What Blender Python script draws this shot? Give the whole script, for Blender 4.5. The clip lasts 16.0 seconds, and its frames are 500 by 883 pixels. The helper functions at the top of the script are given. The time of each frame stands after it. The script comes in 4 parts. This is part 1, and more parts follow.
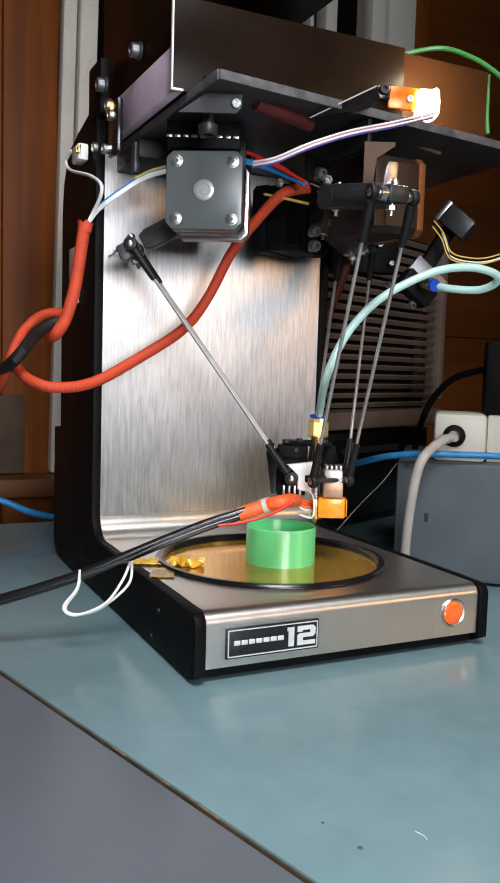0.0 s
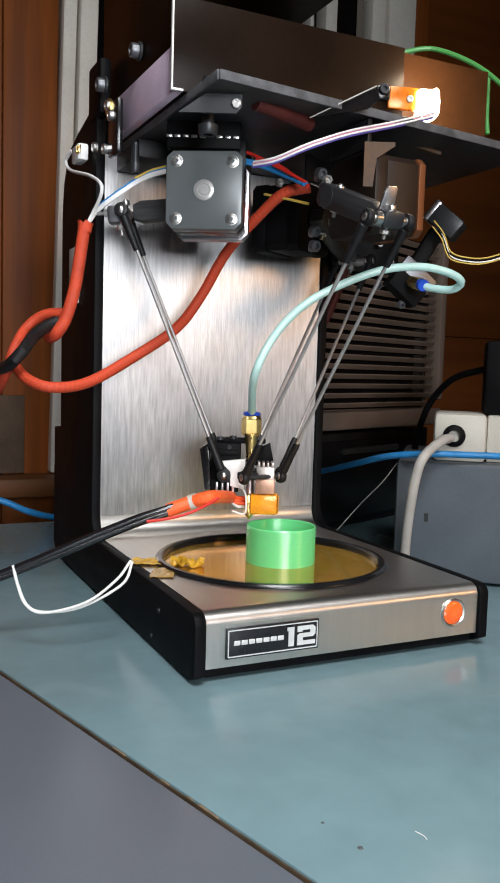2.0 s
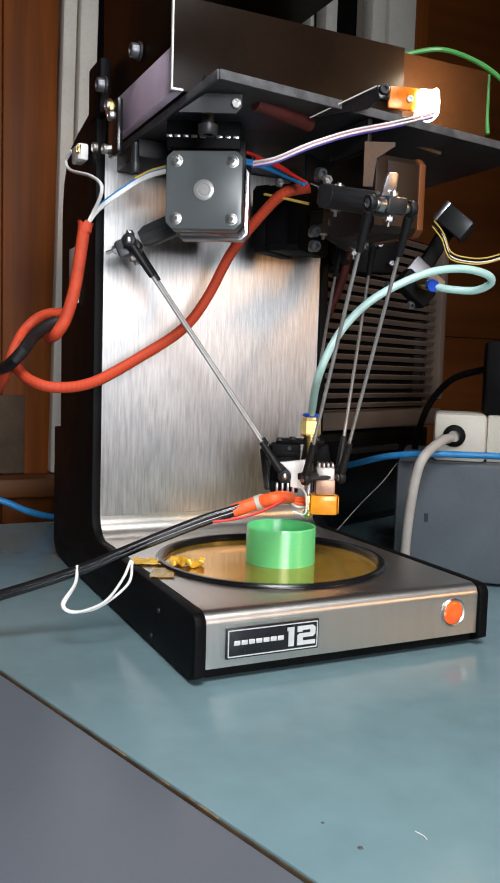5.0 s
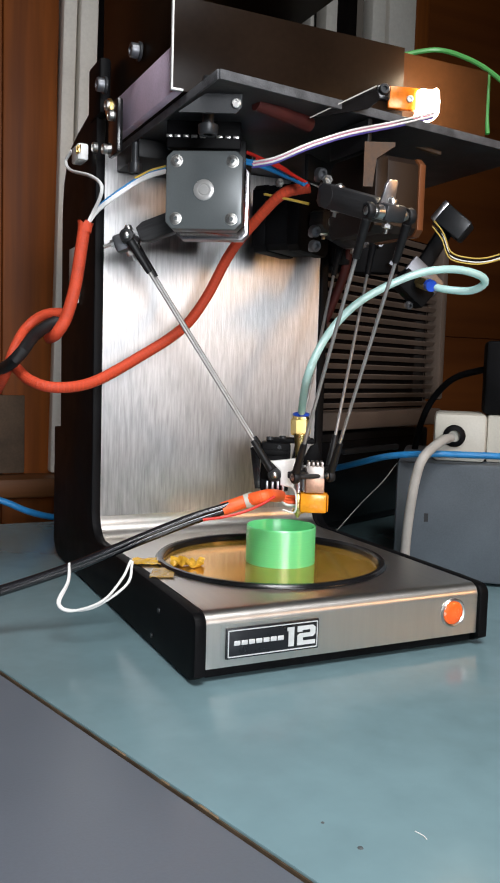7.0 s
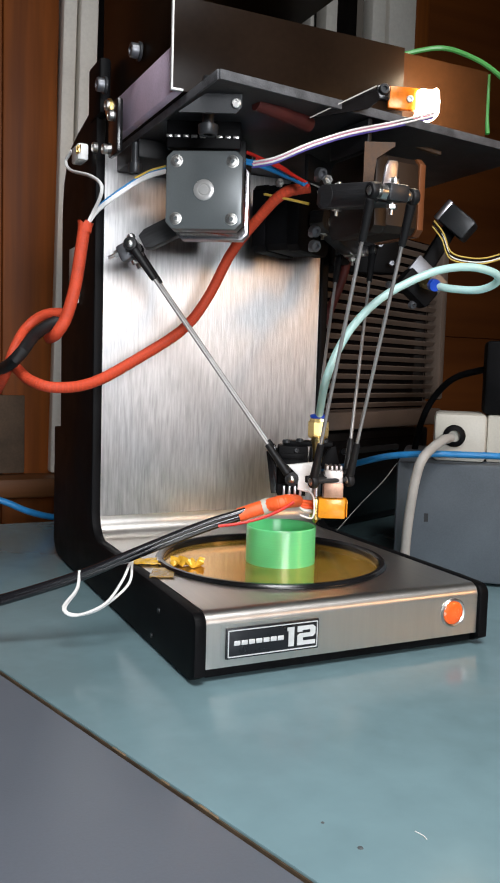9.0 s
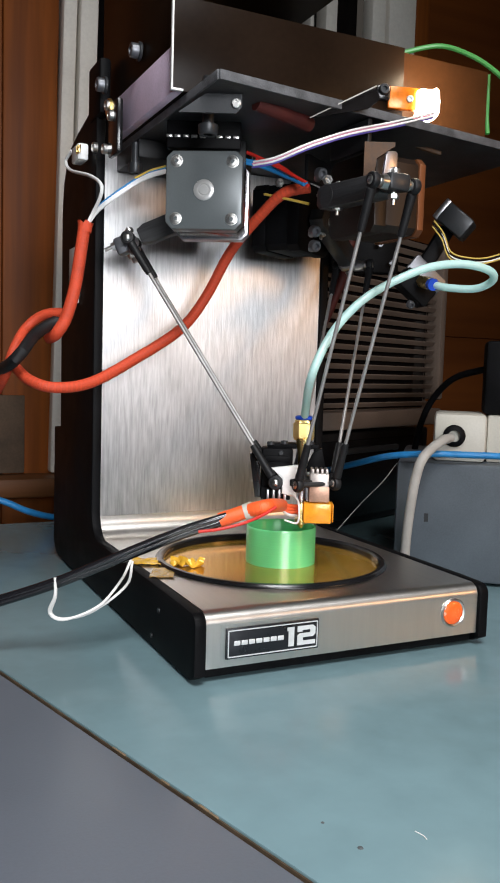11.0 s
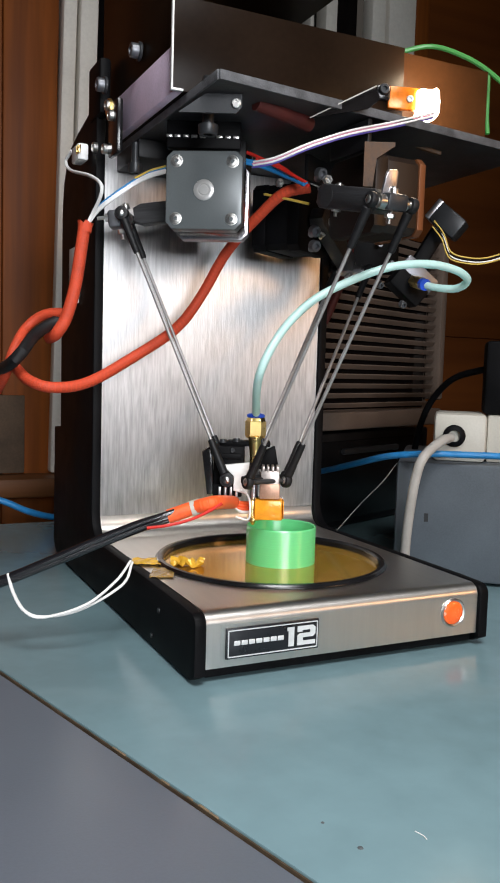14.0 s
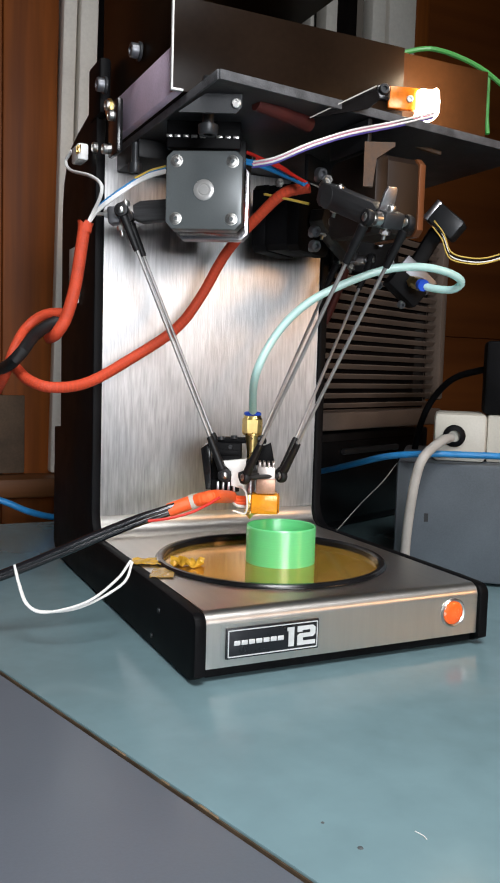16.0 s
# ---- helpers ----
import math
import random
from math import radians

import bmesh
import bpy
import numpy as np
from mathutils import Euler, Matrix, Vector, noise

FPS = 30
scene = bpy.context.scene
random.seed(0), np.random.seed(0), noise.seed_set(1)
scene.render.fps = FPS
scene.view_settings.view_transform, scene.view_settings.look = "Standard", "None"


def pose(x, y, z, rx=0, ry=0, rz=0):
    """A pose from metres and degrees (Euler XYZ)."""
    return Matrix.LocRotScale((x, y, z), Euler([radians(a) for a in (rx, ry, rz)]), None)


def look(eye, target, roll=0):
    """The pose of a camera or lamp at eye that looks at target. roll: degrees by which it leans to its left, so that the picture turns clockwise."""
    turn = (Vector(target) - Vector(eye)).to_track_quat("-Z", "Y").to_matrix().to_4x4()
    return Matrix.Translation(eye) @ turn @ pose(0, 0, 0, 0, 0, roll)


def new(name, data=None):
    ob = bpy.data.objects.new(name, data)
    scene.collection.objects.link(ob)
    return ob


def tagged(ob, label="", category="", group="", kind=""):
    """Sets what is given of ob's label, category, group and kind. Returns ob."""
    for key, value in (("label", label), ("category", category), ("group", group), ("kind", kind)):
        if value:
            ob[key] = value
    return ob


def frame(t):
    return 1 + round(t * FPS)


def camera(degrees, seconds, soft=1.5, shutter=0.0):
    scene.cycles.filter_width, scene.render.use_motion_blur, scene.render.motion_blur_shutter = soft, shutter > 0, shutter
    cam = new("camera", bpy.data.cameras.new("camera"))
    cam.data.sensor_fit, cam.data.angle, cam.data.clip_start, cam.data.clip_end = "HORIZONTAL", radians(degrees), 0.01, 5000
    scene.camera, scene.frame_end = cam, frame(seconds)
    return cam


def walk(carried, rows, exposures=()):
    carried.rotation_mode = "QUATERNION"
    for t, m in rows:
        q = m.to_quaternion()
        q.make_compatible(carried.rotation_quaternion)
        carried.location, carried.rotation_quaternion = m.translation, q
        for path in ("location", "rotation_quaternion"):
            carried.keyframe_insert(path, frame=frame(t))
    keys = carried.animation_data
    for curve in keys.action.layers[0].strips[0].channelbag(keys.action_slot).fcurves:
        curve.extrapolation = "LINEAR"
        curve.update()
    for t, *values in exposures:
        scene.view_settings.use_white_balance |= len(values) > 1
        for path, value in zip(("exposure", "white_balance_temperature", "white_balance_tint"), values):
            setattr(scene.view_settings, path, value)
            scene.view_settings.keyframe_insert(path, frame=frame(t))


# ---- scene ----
# ---- camera ----
YAW = 0.4483
cam = camera(33.444, 16.0, soft=1.9)
EYE = (-0.14887, -0.35089, 0.14935)
AIM = (EYE[0] + 0.431753, EYE[1] + 0.897784, EYE[2] - 0.087031)
walk(cam, [(0.0, look(EYE, AIM, 1.711)), (16.0, look(EYE, AIM, 1.711))], exposures=[(0.0, 0.0), (16.0, 0.0)])

# ---- light ----
world = bpy.data.worlds.new("room_world")
scene.world = world
world.use_nodes = True
world.node_tree.nodes["Background"].inputs[0].default_value = (0.9, 0.8, 0.7, 1)
world.node_tree.nodes["Background"].inputs[1].default_value = 0.05


def area_lamp(name, eye, target, size, watts, colour, size_y=None, spread=180):
    data = bpy.data.lights.new(name, "AREA")
    data.shape, data.size, data.size_y = "RECTANGLE", size, size_y or size
    data.energy, data.color, data.spread = watts, colour, radians(spread)
    ob = new(name, data)
    ob.matrix_world = look(eye, target)
    return ob


area_lamp("ceiling_lamp_light", (-0.16, -0.74, 1.08), (0.0, -0.17, 0.0), 0.50, 3.05, (0.97, 0.97, 0.98), None, 66)
area_lamp("desk_lamp_light", (-0.17, -1.06, 0.33), (-0.08, 0.18, 0.31), 0.46, 1.85, (0.93, 0.955, 1.0), 0.32, 66)
# added warm fill, in place of orange wood reflected on the steel
area_lamp("warm_fill_light", (0.80, -0.86, 0.38), (0.18, 0.12, 0.20), 0.16, 0.135, (1.0, 0.52, 0.21), None, 40)
spot = bpy.data.lights.new("led_light", "POINT")
spot.energy, spot.color, spot.shadow_soft_size = 0.26, (1.0, 0.80, 0.55), 0.008
spot_ob = new("led_light", spot)
spot_ob.location = (0.1600, 0.0530, 0.3230)


# ---- materials ----
def mat(name, colour, rough=0.5, metal=0.0, vary=0.25, scale=60.0, fine=600.0, bump=0.05, stretch=(1, 1, 1), spec=0.5, coat=0.0, trans=0.0, emit=None, power=0.0, gloss_vary=0.15, tint=None, ior=1.45):
    m = bpy.data.materials.new(name)
    m.use_nodes = True
    nt = m.node_tree
    n, l = nt.nodes, nt.links
    b = n["Principled BSDF"]
    tc = n.new("ShaderNodeTexCoord")
    mp = n.new("ShaderNodeMapping")
    mp.inputs["Scale"].default_value = stretch
    l.new(tc.outputs["Object"], mp.inputs["Vector"])
    big, small = n.new("ShaderNodeTexNoise"), n.new("ShaderNodeTexNoise")
    big.inputs["Scale"].default_value, big.inputs["Detail"].default_value = scale, 4
    small.inputs["Scale"].default_value, small.inputs["Detail"].default_value = fine, 3
    l.new(mp.outputs[0], big.inputs["Vector"])
    l.new(mp.outputs[0], small.inputs["Vector"])
    add = n.new("ShaderNodeMath")
    add.operation = "MULTIPLY_ADD"
    l.new(small.outputs["Fac"], add.inputs[0])
    add.inputs[1].default_value = 0.4
    l.new(big.outputs["Fac"], add.inputs[2])
    ramp = n.new("ShaderNodeValToRGB")
    dark = tint or tuple(c * (1 - vary) for c in colour)
    lite = tuple(min(1, c * (1 + vary * 0.6)) for c in colour)
    ramp.color_ramp.elements[0].position, ramp.color_ramp.elements[0].color = 0.5, (*dark, 1)
    ramp.color_ramp.elements[1].position, ramp.color_ramp.elements[1].color = 0.9, (*lite, 1)
    l.new(add.outputs[0], ramp.inputs[0])
    l.new(ramp.outputs[0], b.inputs["Base Color"])
    mr = n.new("ShaderNodeMapRange")
    mr.inputs["From Min"].default_value, mr.inputs["From Max"].default_value = 0.4, 1.0
    mr.inputs["To Min"].default_value, mr.inputs["To Max"].default_value = max(0.02, rough - gloss_vary / 2), min(1, rough + gloss_vary / 2)
    l.new(add.outputs[0], mr.inputs["Value"])
    l.new(mr.outputs[0], b.inputs["Roughness"])
    if bump:
        bp = n.new("ShaderNodeBump")
        bp.inputs["Strength"].default_value, bp.inputs["Distance"].default_value = bump, 0.001
        l.new(small.outputs["Fac"], bp.inputs["Height"])
        l.new(bp.outputs[0], b.inputs["Normal"])
    b.inputs["Metallic"].default_value = metal
    b.inputs["Specular IOR Level"].default_value = spec
    b.inputs["Coat Weight"].default_value = coat
    b.inputs["Transmission Weight"].default_value = trans
    b.inputs["IOR"].default_value = ior
    if emit:
        b.inputs["Emission Color"].default_value = (*emit, 1)
        b.inputs["Emission Strength"].default_value = power
    return m


def translucent(name, colour, share, rough=0.35, scale=300.0, layered=0.0):
    """Printed plastic that lets light through: a mix of gloss and translucency, with fine layer lines."""
    m = bpy.data.materials.new(name)
    m.use_nodes = True
    nt = m.node_tree
    n, l = nt.nodes, nt.links
    b = n["Principled BSDF"]
    b.inputs["Roughness"].default_value = rough
    b.inputs["Specular IOR Level"].default_value = 1.0
    tr = n.new("ShaderNodeBsdfTranslucent")
    mix = n.new("ShaderNodeMixShader")
    tc, mp, wv = n.new("ShaderNodeTexCoord"), n.new("ShaderNodeMapping"), n.new("ShaderNodeTexNoise")
    mp.inputs["Scale"].default_value = (0.04, 0.04, 10.0)
    wv.inputs["Scale"].default_value = scale
    l.new(tc.outputs["Object"], mp.inputs[0])
    l.new(mp.outputs[0], wv.inputs["Vector"])
    ramp = n.new("ShaderNodeValToRGB")
    ramp.color_ramp.elements[0].position, ramp.color_ramp.elements[0].color = 0.3, (*[c * 0.94 for c in colour], 1)
    ramp.color_ramp.elements[1].position, ramp.color_ramp.elements[1].color = 0.7, (*colour, 1)
    bp = n.new("ShaderNodeBump")
    bp.inputs["Strength"].default_value, bp.inputs["Distance"].default_value = 0.07, 0.0004
    l.new(wv.outputs["Fac"], bp.inputs["Height"])
    l.new(bp.outputs[0], b.inputs["Normal"])
    if layered:
        up = n.new("ShaderNodeCombineXYZ")
        up.inputs[2].default_value = 1.0
        b.inputs["IOR"].default_value = 1.9
        b.inputs["Anisotropic"].default_value = layered
        l.new(up.outputs[0], b.inputs["Tangent"])
    l.new(wv.outputs["Fac"], ramp.inputs[0])
    l.new(ramp.outputs[0], b.inputs["Base Color"])
    l.new(ramp.outputs[0], tr.inputs["Color"])
    mix.inputs[0].default_value = share
    l.new(b.outputs[0], mix.inputs[1])
    l.new(tr.outputs[0], mix.inputs[2])
    l.new(mix.outputs[0], n["Material Output"].inputs["Surface"])
    return m


def brushed(m, amount):
    """Grain up and down the sheet: gloss spreads across it."""
    n, l = m.node_tree.nodes, m.node_tree.links
    across = n.new("ShaderNodeCombineXYZ")
    across.inputs[0].default_value = 1.0
    b = n["Principled BSDF"]
    b.inputs["Anisotropic"].default_value = amount
    l.new(across.outputs[0], b.inputs["Tangent"])
    return m


def braid(name, colour, rough=0.6, relief=0.6):
    """Woven sleeving: crossed waves as relief and tint."""
    m = mat(name, colour, rough, vary=0.25, scale=90, fine=900, bump=0)
    nt = m.node_tree
    n, l = nt.nodes, nt.links
    tc = n.new("ShaderNodeTexCoord")
    vo = n.new("ShaderNodeTexVoronoi")
    vo.inputs["Scale"].default_value = 1300
    l.new(tc.outputs["Object"], vo.inputs["Vector"])
    bp = n.new("ShaderNodeBump")
    bp.inputs["Strength"].default_value, bp.inputs["Distance"].default_value = relief, 0.0004
    l.new(vo.outputs["Distance"], bp.inputs["Height"])
    l.new(bp.outputs[0], n["Principled BSDF"].inputs["Normal"])
    return m


STEEL = brushed(mat("smooth_steel", (0.70, 0.67, 0.63), 0.37, 1.0, 0.035, 1.0, 2.6, 0.010, (300, 16, 16), gloss_vary=0.04), 0.55)
BRUSHED = brushed(mat("brushed_steel", (0.53, 0.525, 0.525), 0.47, 1.0, 0.24, 1.0, 2.2, 0.16, (520, 20, 46), gloss_vary=0.16), 0.78)
BLACK = mat("black_plastic", (0.0045, 0.0045, 0.0052), 0.55, 0, 0.4, 40, 900, 0.05, spec=0.10)
BLACK_GLOSS = mat("black_gloss", (0.010, 0.010, 0.011), 0.2, 0, 0.4, 40, 900, 0.03)
MATTE_BLACK = mat("matte_black", (0.010, 0.010, 0.011), 0.50, 0, 0.4, 50, 800, 0.1, spec=0.35)
PLATE = mat("black_sheet", (0.022, 0.022, 0.024), 0.38, 0, 0.35, 60, 900, 0.12)
CUT_EDGE = mat("sawn_grey_edge", (0.085, 0.087, 0.093), 0.6, 0, 0.45, 120, 1400, 0.4)
PRINTED_BLACK = mat("printed_black", (0.034, 0.034, 0.036), 0.42, 0, 0.3, 1.0, 3.0, 0.15, (40, 40, 900))
GRAPHITE = mat("graphite_paint", (0.035, 0.037, 0.040), 0.38, 0.3, 0.25, 50, 1200, 0.05)
CAP = mat("grey_cap", (0.108, 0.122, 0.126), 0.34, 0.15, 0.12, 30, 1200, 0.03)
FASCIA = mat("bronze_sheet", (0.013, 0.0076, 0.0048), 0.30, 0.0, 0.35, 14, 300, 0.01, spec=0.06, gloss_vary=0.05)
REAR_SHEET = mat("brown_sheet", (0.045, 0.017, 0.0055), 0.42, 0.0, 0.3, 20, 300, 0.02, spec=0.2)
ALU = mat("aluminium", (0.62, 0.60, 0.62), 0.35, 1.0, 0.2, 40, 900, 0.06)
MAUVE_ALU = mat("anodised_bar", (0.86, 0.70, 0.88), 0.42, 0.2, 0.2, 30, 900, 0.05)
BEARING = mat("bearing_steel", (0.52, 0.52, 0.51), 0.30, 0.5, 0.05, 100, 900, 0.02)
DULL = mat("dull_zinc", (0.19, 0.195, 0.21), 0.45, 0.9, 0.2, 90, 900, 0.06)
CHROME = mat("zinc_screw", (0.66, 0.65, 0.63), 0.32, 1.0, 0.15, 200, 1500, 0.05)
ROD = mat("steel_rod", (0.42, 0.41, 0.40), 0.45, 0.65, 0.2, 100, 1500, 0.03)
BRASS = mat("brass", (0.90, 0.66, 0.26), 0.30, 1.0, 0.10, 120, 1400, 0.02)
GREEN = translucent("green_print", (0.25, 0.94, 0.43), 0.34, 0.35, layered=0.95)
FILAMENT = translucent("green_filament", (0.20, 0.72, 0.20), 0.35)
TUBE = translucent("cyan_tube", (0.76, 0.99, 0.96), 0.45, 0.25)
HEAT_ALU = mat("hot_aluminium", (0.42, 0.37, 0.34), 0.42, 0.9, 0.25, 120, 900, 0.08)
HEAT_BLOCK = mat("tarnished_block", (0.52, 0.31, 0.22), 0.45, 0.7, 0.25, 120, 900, 0.08)
KAPTON = mat("amber_tape", (0.90, 0.34, 0.02), 0.22, 0.05, 0.3, 90, 600, 0.08)
LAMP_FILM = mat("orange_film", (0.74, 0.19, 0.012), 0.25, 0.1, 0.3, 90, 600, 0.08)
TAPE_FLAT = mat("flat_film", (0.42, 0.25, 0.045), 0.22, 0.2, 0.3, 90, 600, 0.05)
TAPE = mat("yellow_film", (0.72, 0.42, 0.04), 0.16, 0.1, 0.3, 90, 600, 0.05)
BED = mat("amber_bed", (0.66, 0.37, 0.06), 0.09, 0.65, 0.22, 24, 300, 0.015, gloss_vary=0.06)
ORANGE = braid("orange_sleeve", (0.60, 0.066, 0.024))
ORANGE_TAPE = mat("orange_silicone", (0.95, 0.13, 0.03), 0.42, 0, 0.2, 100, 900, 0.1)
SHRINK = mat("black_shrink", (0.008, 0.008, 0.010), 0.15, 0, 0.3, 60, 300, 0.01, spec=0.8)
DUST = mat("dust_grey", (0.09, 0.10, 0.105), 0.8, 0, 0.3, 300, 2000, 0.2)
CARD = mat("dull_card", (0.10, 0.068, 0.045), 0.8, 0, 0.35, 40, 400, 0.2)
BLACK_SLEEVE = braid("black_sleeve", (0.006, 0.006, 0.007), 0.6, 0.25)
WHITE = mat("white_plastic", (0.82, 0.82, 0.80), 0.45, 0, 0.1, 100, 900, 0.05)
DULL_RED = mat("dull_red_sleeve", (0.065, 0.009, 0.007), 0.6, 0, 0.3, 90, 900, 0.1)
RED = mat("red_wire", (0.65, 0.03, 0.02), 0.4, 0, 0.15, 200, 900, 0)
BLUE = mat("blue_wire", (0.02, 0.20, 0.48), 0.4, 0, 0.15, 200, 900, 0)
YELLOW = mat("yellow_wire", (0.65, 0.45, 0.08), 0.4, 0, 0.15, 200, 900, 0)
PINK = mat("pink_wire", (0.70, 0.30, 0.42), 0.4, 0, 0.15, 200, 900, 0)
VIOLET = mat("violet_wire", (0.13, 0.10, 0.42), 0.4, 0, 0.15, 200, 900, 0)
GREY_CABLE = mat("grey_cable", (0.42, 0.40, 0.37), 0.5, 0, 0.15, 60, 900, 0.03)
COLLAR_BLUE = mat("collar_blue", (0.015, 0.07, 0.50), 0.35, 0, 0.1, 100, 900, 0)
TEAL = mat("teal_laminate", (0.170, 0.268, 0.295), 0.20, 0, 0.16, 5, 60, 0.004, gloss_vary=0.10)
GREY_TOP = mat("grey_laminate", (0.125, 0.143, 0.172), 0.34, 0, 0.12, 5, 900, 0.03)
EDGE_BROWN = mat("brown_edging", (0.075, 0.052, 0.032), 0.5, 0, 0.4, 120, 900, 0.1)
EDGE_TAN = mat("bare_edge_tan", (0.24, 0.17, 0.10), 0.7, 0, 0.3, 200, 1200, 0.2)
WOOD = mat("stained_pine", (0.24, 0.066, 0.009), 0.55, 0, 0.5, 2.2, 9.0, 0.06, (14, 14, 0.7), spec=0.3, tint=(0.125, 0.032, 0.005))
# same pine with level grain, darkened to carry the right wall's shade
WOOD_LEVEL_SHADED = mat("level_pine_shaded", (0.145, 0.039, 0.0055), 0.55, 0, 0.4, 2.2, 9.0, 0.03, (0.7, 9, 9), spec=0.2, tint=(0.115, 0.030, 0.0045))
WOOD_FLAT = mat("stained_ledge", (0.16, 0.060, 0.018), 0.5, 0, 0.4, 2.2, 9.0, 0.06, (0.8, 14, 14))
CREAM = mat("cream_paint", (0.84, 0.80, 0.72), 0.45, 0, 0.12, 8, 300, 0.04)
CEILING = mat("ceiling_paint", (0.40, 0.33, 0.27), 0.8, 0, 0.1, 3, 200, 0.1)
FLOOR = mat("brown_floor", (0.16, 0.11, 0.08), 0.6, 0, 0.3, 4, 100, 0.1)
BOX_BLUE = mat("slate_enamel", (0.098, 0.116, 0.135), 0.42, 0, 0.22, 18, 900, 0.06)
BEIGE = mat("beige_plastic", (0.52, 0.50, 0.44), 0.45, 0, 0.12, 18, 900, 0.04)
LOUVRE = mat("grey_louvre", (0.165, 0.122, 0.096), 0.45, 0, 0.25, 14, 600, 0.05)
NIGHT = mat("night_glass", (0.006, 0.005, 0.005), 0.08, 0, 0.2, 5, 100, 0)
LED = mat("led_face", (0.9, 0.85, 0.8), 0.4, 0, 0.05, 100, 900, 0, emit=(1.0, 0.86, 0.72), power=30.0)
LENS = mat("orange_lens", (0.85, 0.13, 0.02), 0.25, 0, 0.2, 120, 900, 0.05, coat=0.5, emit=(1.0, 0.12, 0.02), power=0.25)
BADGE = mat("badge_black", (0.012, 0.013, 0.016), 0.3, 0, 0.2, 100, 900, 0.02)
BADGE_INK = mat("badge_silver", (0.75, 0.76, 0.76), 0.4, 0.3, 0.08, 100, 900, 0.02)
# motor casing with warm light off the wood put into its colour
BROWN_LIT = mat("brown_lit_case", (0.014, 0.0068, 0.0036), 0.5, 0.1, 0.3, 40, 900, 0.05)
ORANGE_LIT = mat("orange_lit_case", (0.15, 0.052, 0.018), 0.5, 0.4, 0.25, 40, 900, 0.05)
RUST = mat("brown_bracket", (0.070, 0.029, 0.007), 0.6, 0.0, 0.5, 90, 600, 0.15)

# ---- mesh helpers ----
FW = Vector((math.sin(YAW), math.cos(YAW), 0))
RT = Vector((math.cos(YAW), -math.sin(YAW), 0))
UP = Vector((0, 0, 1))
AT = {}


def thing(name, base, label, category, group="", m=None):
    ob = new(name)
    ob.empty_display_size = 0.01
    AT[ob] = m or Matrix.Translation(base)
    ob.matrix_world = AT[ob]
    return tagged(ob, label, category, group)


def part(name, bm, material, parent, label="", smooth=True, local=False):
    """One mesh under a thing or a part. The bmesh is in world space, or in the thing's own space if local."""
    root = parent
    while root is not None and root.parent:
        root = root.parent
    if root is not None and not local:
        bm.transform(AT[root].inverted())
    bmesh.ops.recalc_face_normals(bm, faces=bm.faces)
    me = bpy.data.meshes.new(name)
    bm.to_mesh(me)
    bm.free()
    me.materials.append(material)
    if smooth:
        me.polygons.foreach_set("use_smooth", [True] * len(me.polygons))
        me.set_sharp_from_angle(angle=radians(38))
    ob = new(name, me)
    if parent is not None:
        ob.parent = parent
    if label:
        ob["label"] = label
    return ob


def setting(name, bm, material, label, category):
    ob = part(name, bm, material, None, "", True)
    AT[ob] = Matrix()
    return tagged(ob, label, category, kind="structure")


def frame_of(z, y=None):
    z = Vector(z).normalized()
    y = Vector(y) if y is not None else (UP if abs(z.z) < 0.9 else Vector((0, 1, 0)))
    x = y.cross(z).normalized()
    return Matrix((x, z.cross(x), z)).transposed()


def turned(origin, x, y=None):
    """A pose whose own x runs along x (level y by default)."""
    x = Vector(x).normalized()
    z = x.cross(Vector(y)).normalized() if y is not None else (UP - x * UP.dot(x)).normalized()
    return Matrix.Translation(origin) @ Matrix((x, z.cross(x), z)).transposed().to_4x4()


VIEWED = turned((0, 0, 0), RT)


def box(bm, c, size, m=None, bevel=0.0006, seg=2):
    b = bmesh.new()
    bmesh.ops.create_cube(b, size=1.0)
    for v in b.verts:
        v.co = Vector((v.co.x * size[0], v.co.y * size[1], v.co.z * size[2]))
    if bevel:
        bmesh.ops.bevel(b, geom=b.edges[:], offset=min(bevel, 0.45 * min(size)), segments=seg, affect="EDGES", profile=0.5)
    b.transform(Matrix.Translation(c) if m is None else m @ Matrix.Translation(c))
    merge(bm, b)
    return bm


def merge(bm, b):
    me = bpy.data.meshes.new("tmp")
    b.to_mesh(me)
    b.free()
    bm.from_mesh(me)
    bpy.data.meshes.remove(me)


def rod(bm, a, b, r0, r1=None, seg=20, bevel=0.0):
    a, b = Vector(a), Vector(b)
    r1 = r0 if r1 is None else r1
    k = bmesh.new()
    n = (b - a).length
    prof = [(0, 0), (r0 - bevel, 0), (r0, bevel), (r1, n - bevel), (r1 - bevel, n), (0, n)] if bevel else [(0, 0), (r0, 0), (r1, n), (0, n)]
    spin(k, prof, seg)
    k.transform(Matrix.Translation(a) @ frame_of(b - a).to_4x4())
    merge(bm, k)
    return bm


def spin(bm, prof, seg=32):
    rings = []
    for r, z in prof:
        if r <= 1e-7:
            rings.append([bm.verts.new((0, 0, z))])
        else:
            rings.append([bm.verts.new((r * math.cos(2 * math.pi * i / seg), r * math.sin(2 * math.pi * i / seg), z)) for i in range(seg)])
    for p, q in zip(rings, rings[1:]):
        for i in range(seg):
            j = (i + 1) % seg
            f = [p[i % len(p)], p[j % len(p)], q[j % len(q)], q[i % len(q)]]
            f = list(dict.fromkeys(f))
            if len(f) > 2:
                bm.faces.new(f)
    return bm


def lathe(centre, axis, prof, seg=32):
    b = spin(bmesh.new(), prof, seg)
    b.transform(Matrix.Translation(centre) @ frame_of(axis).to_4x4())
    return b


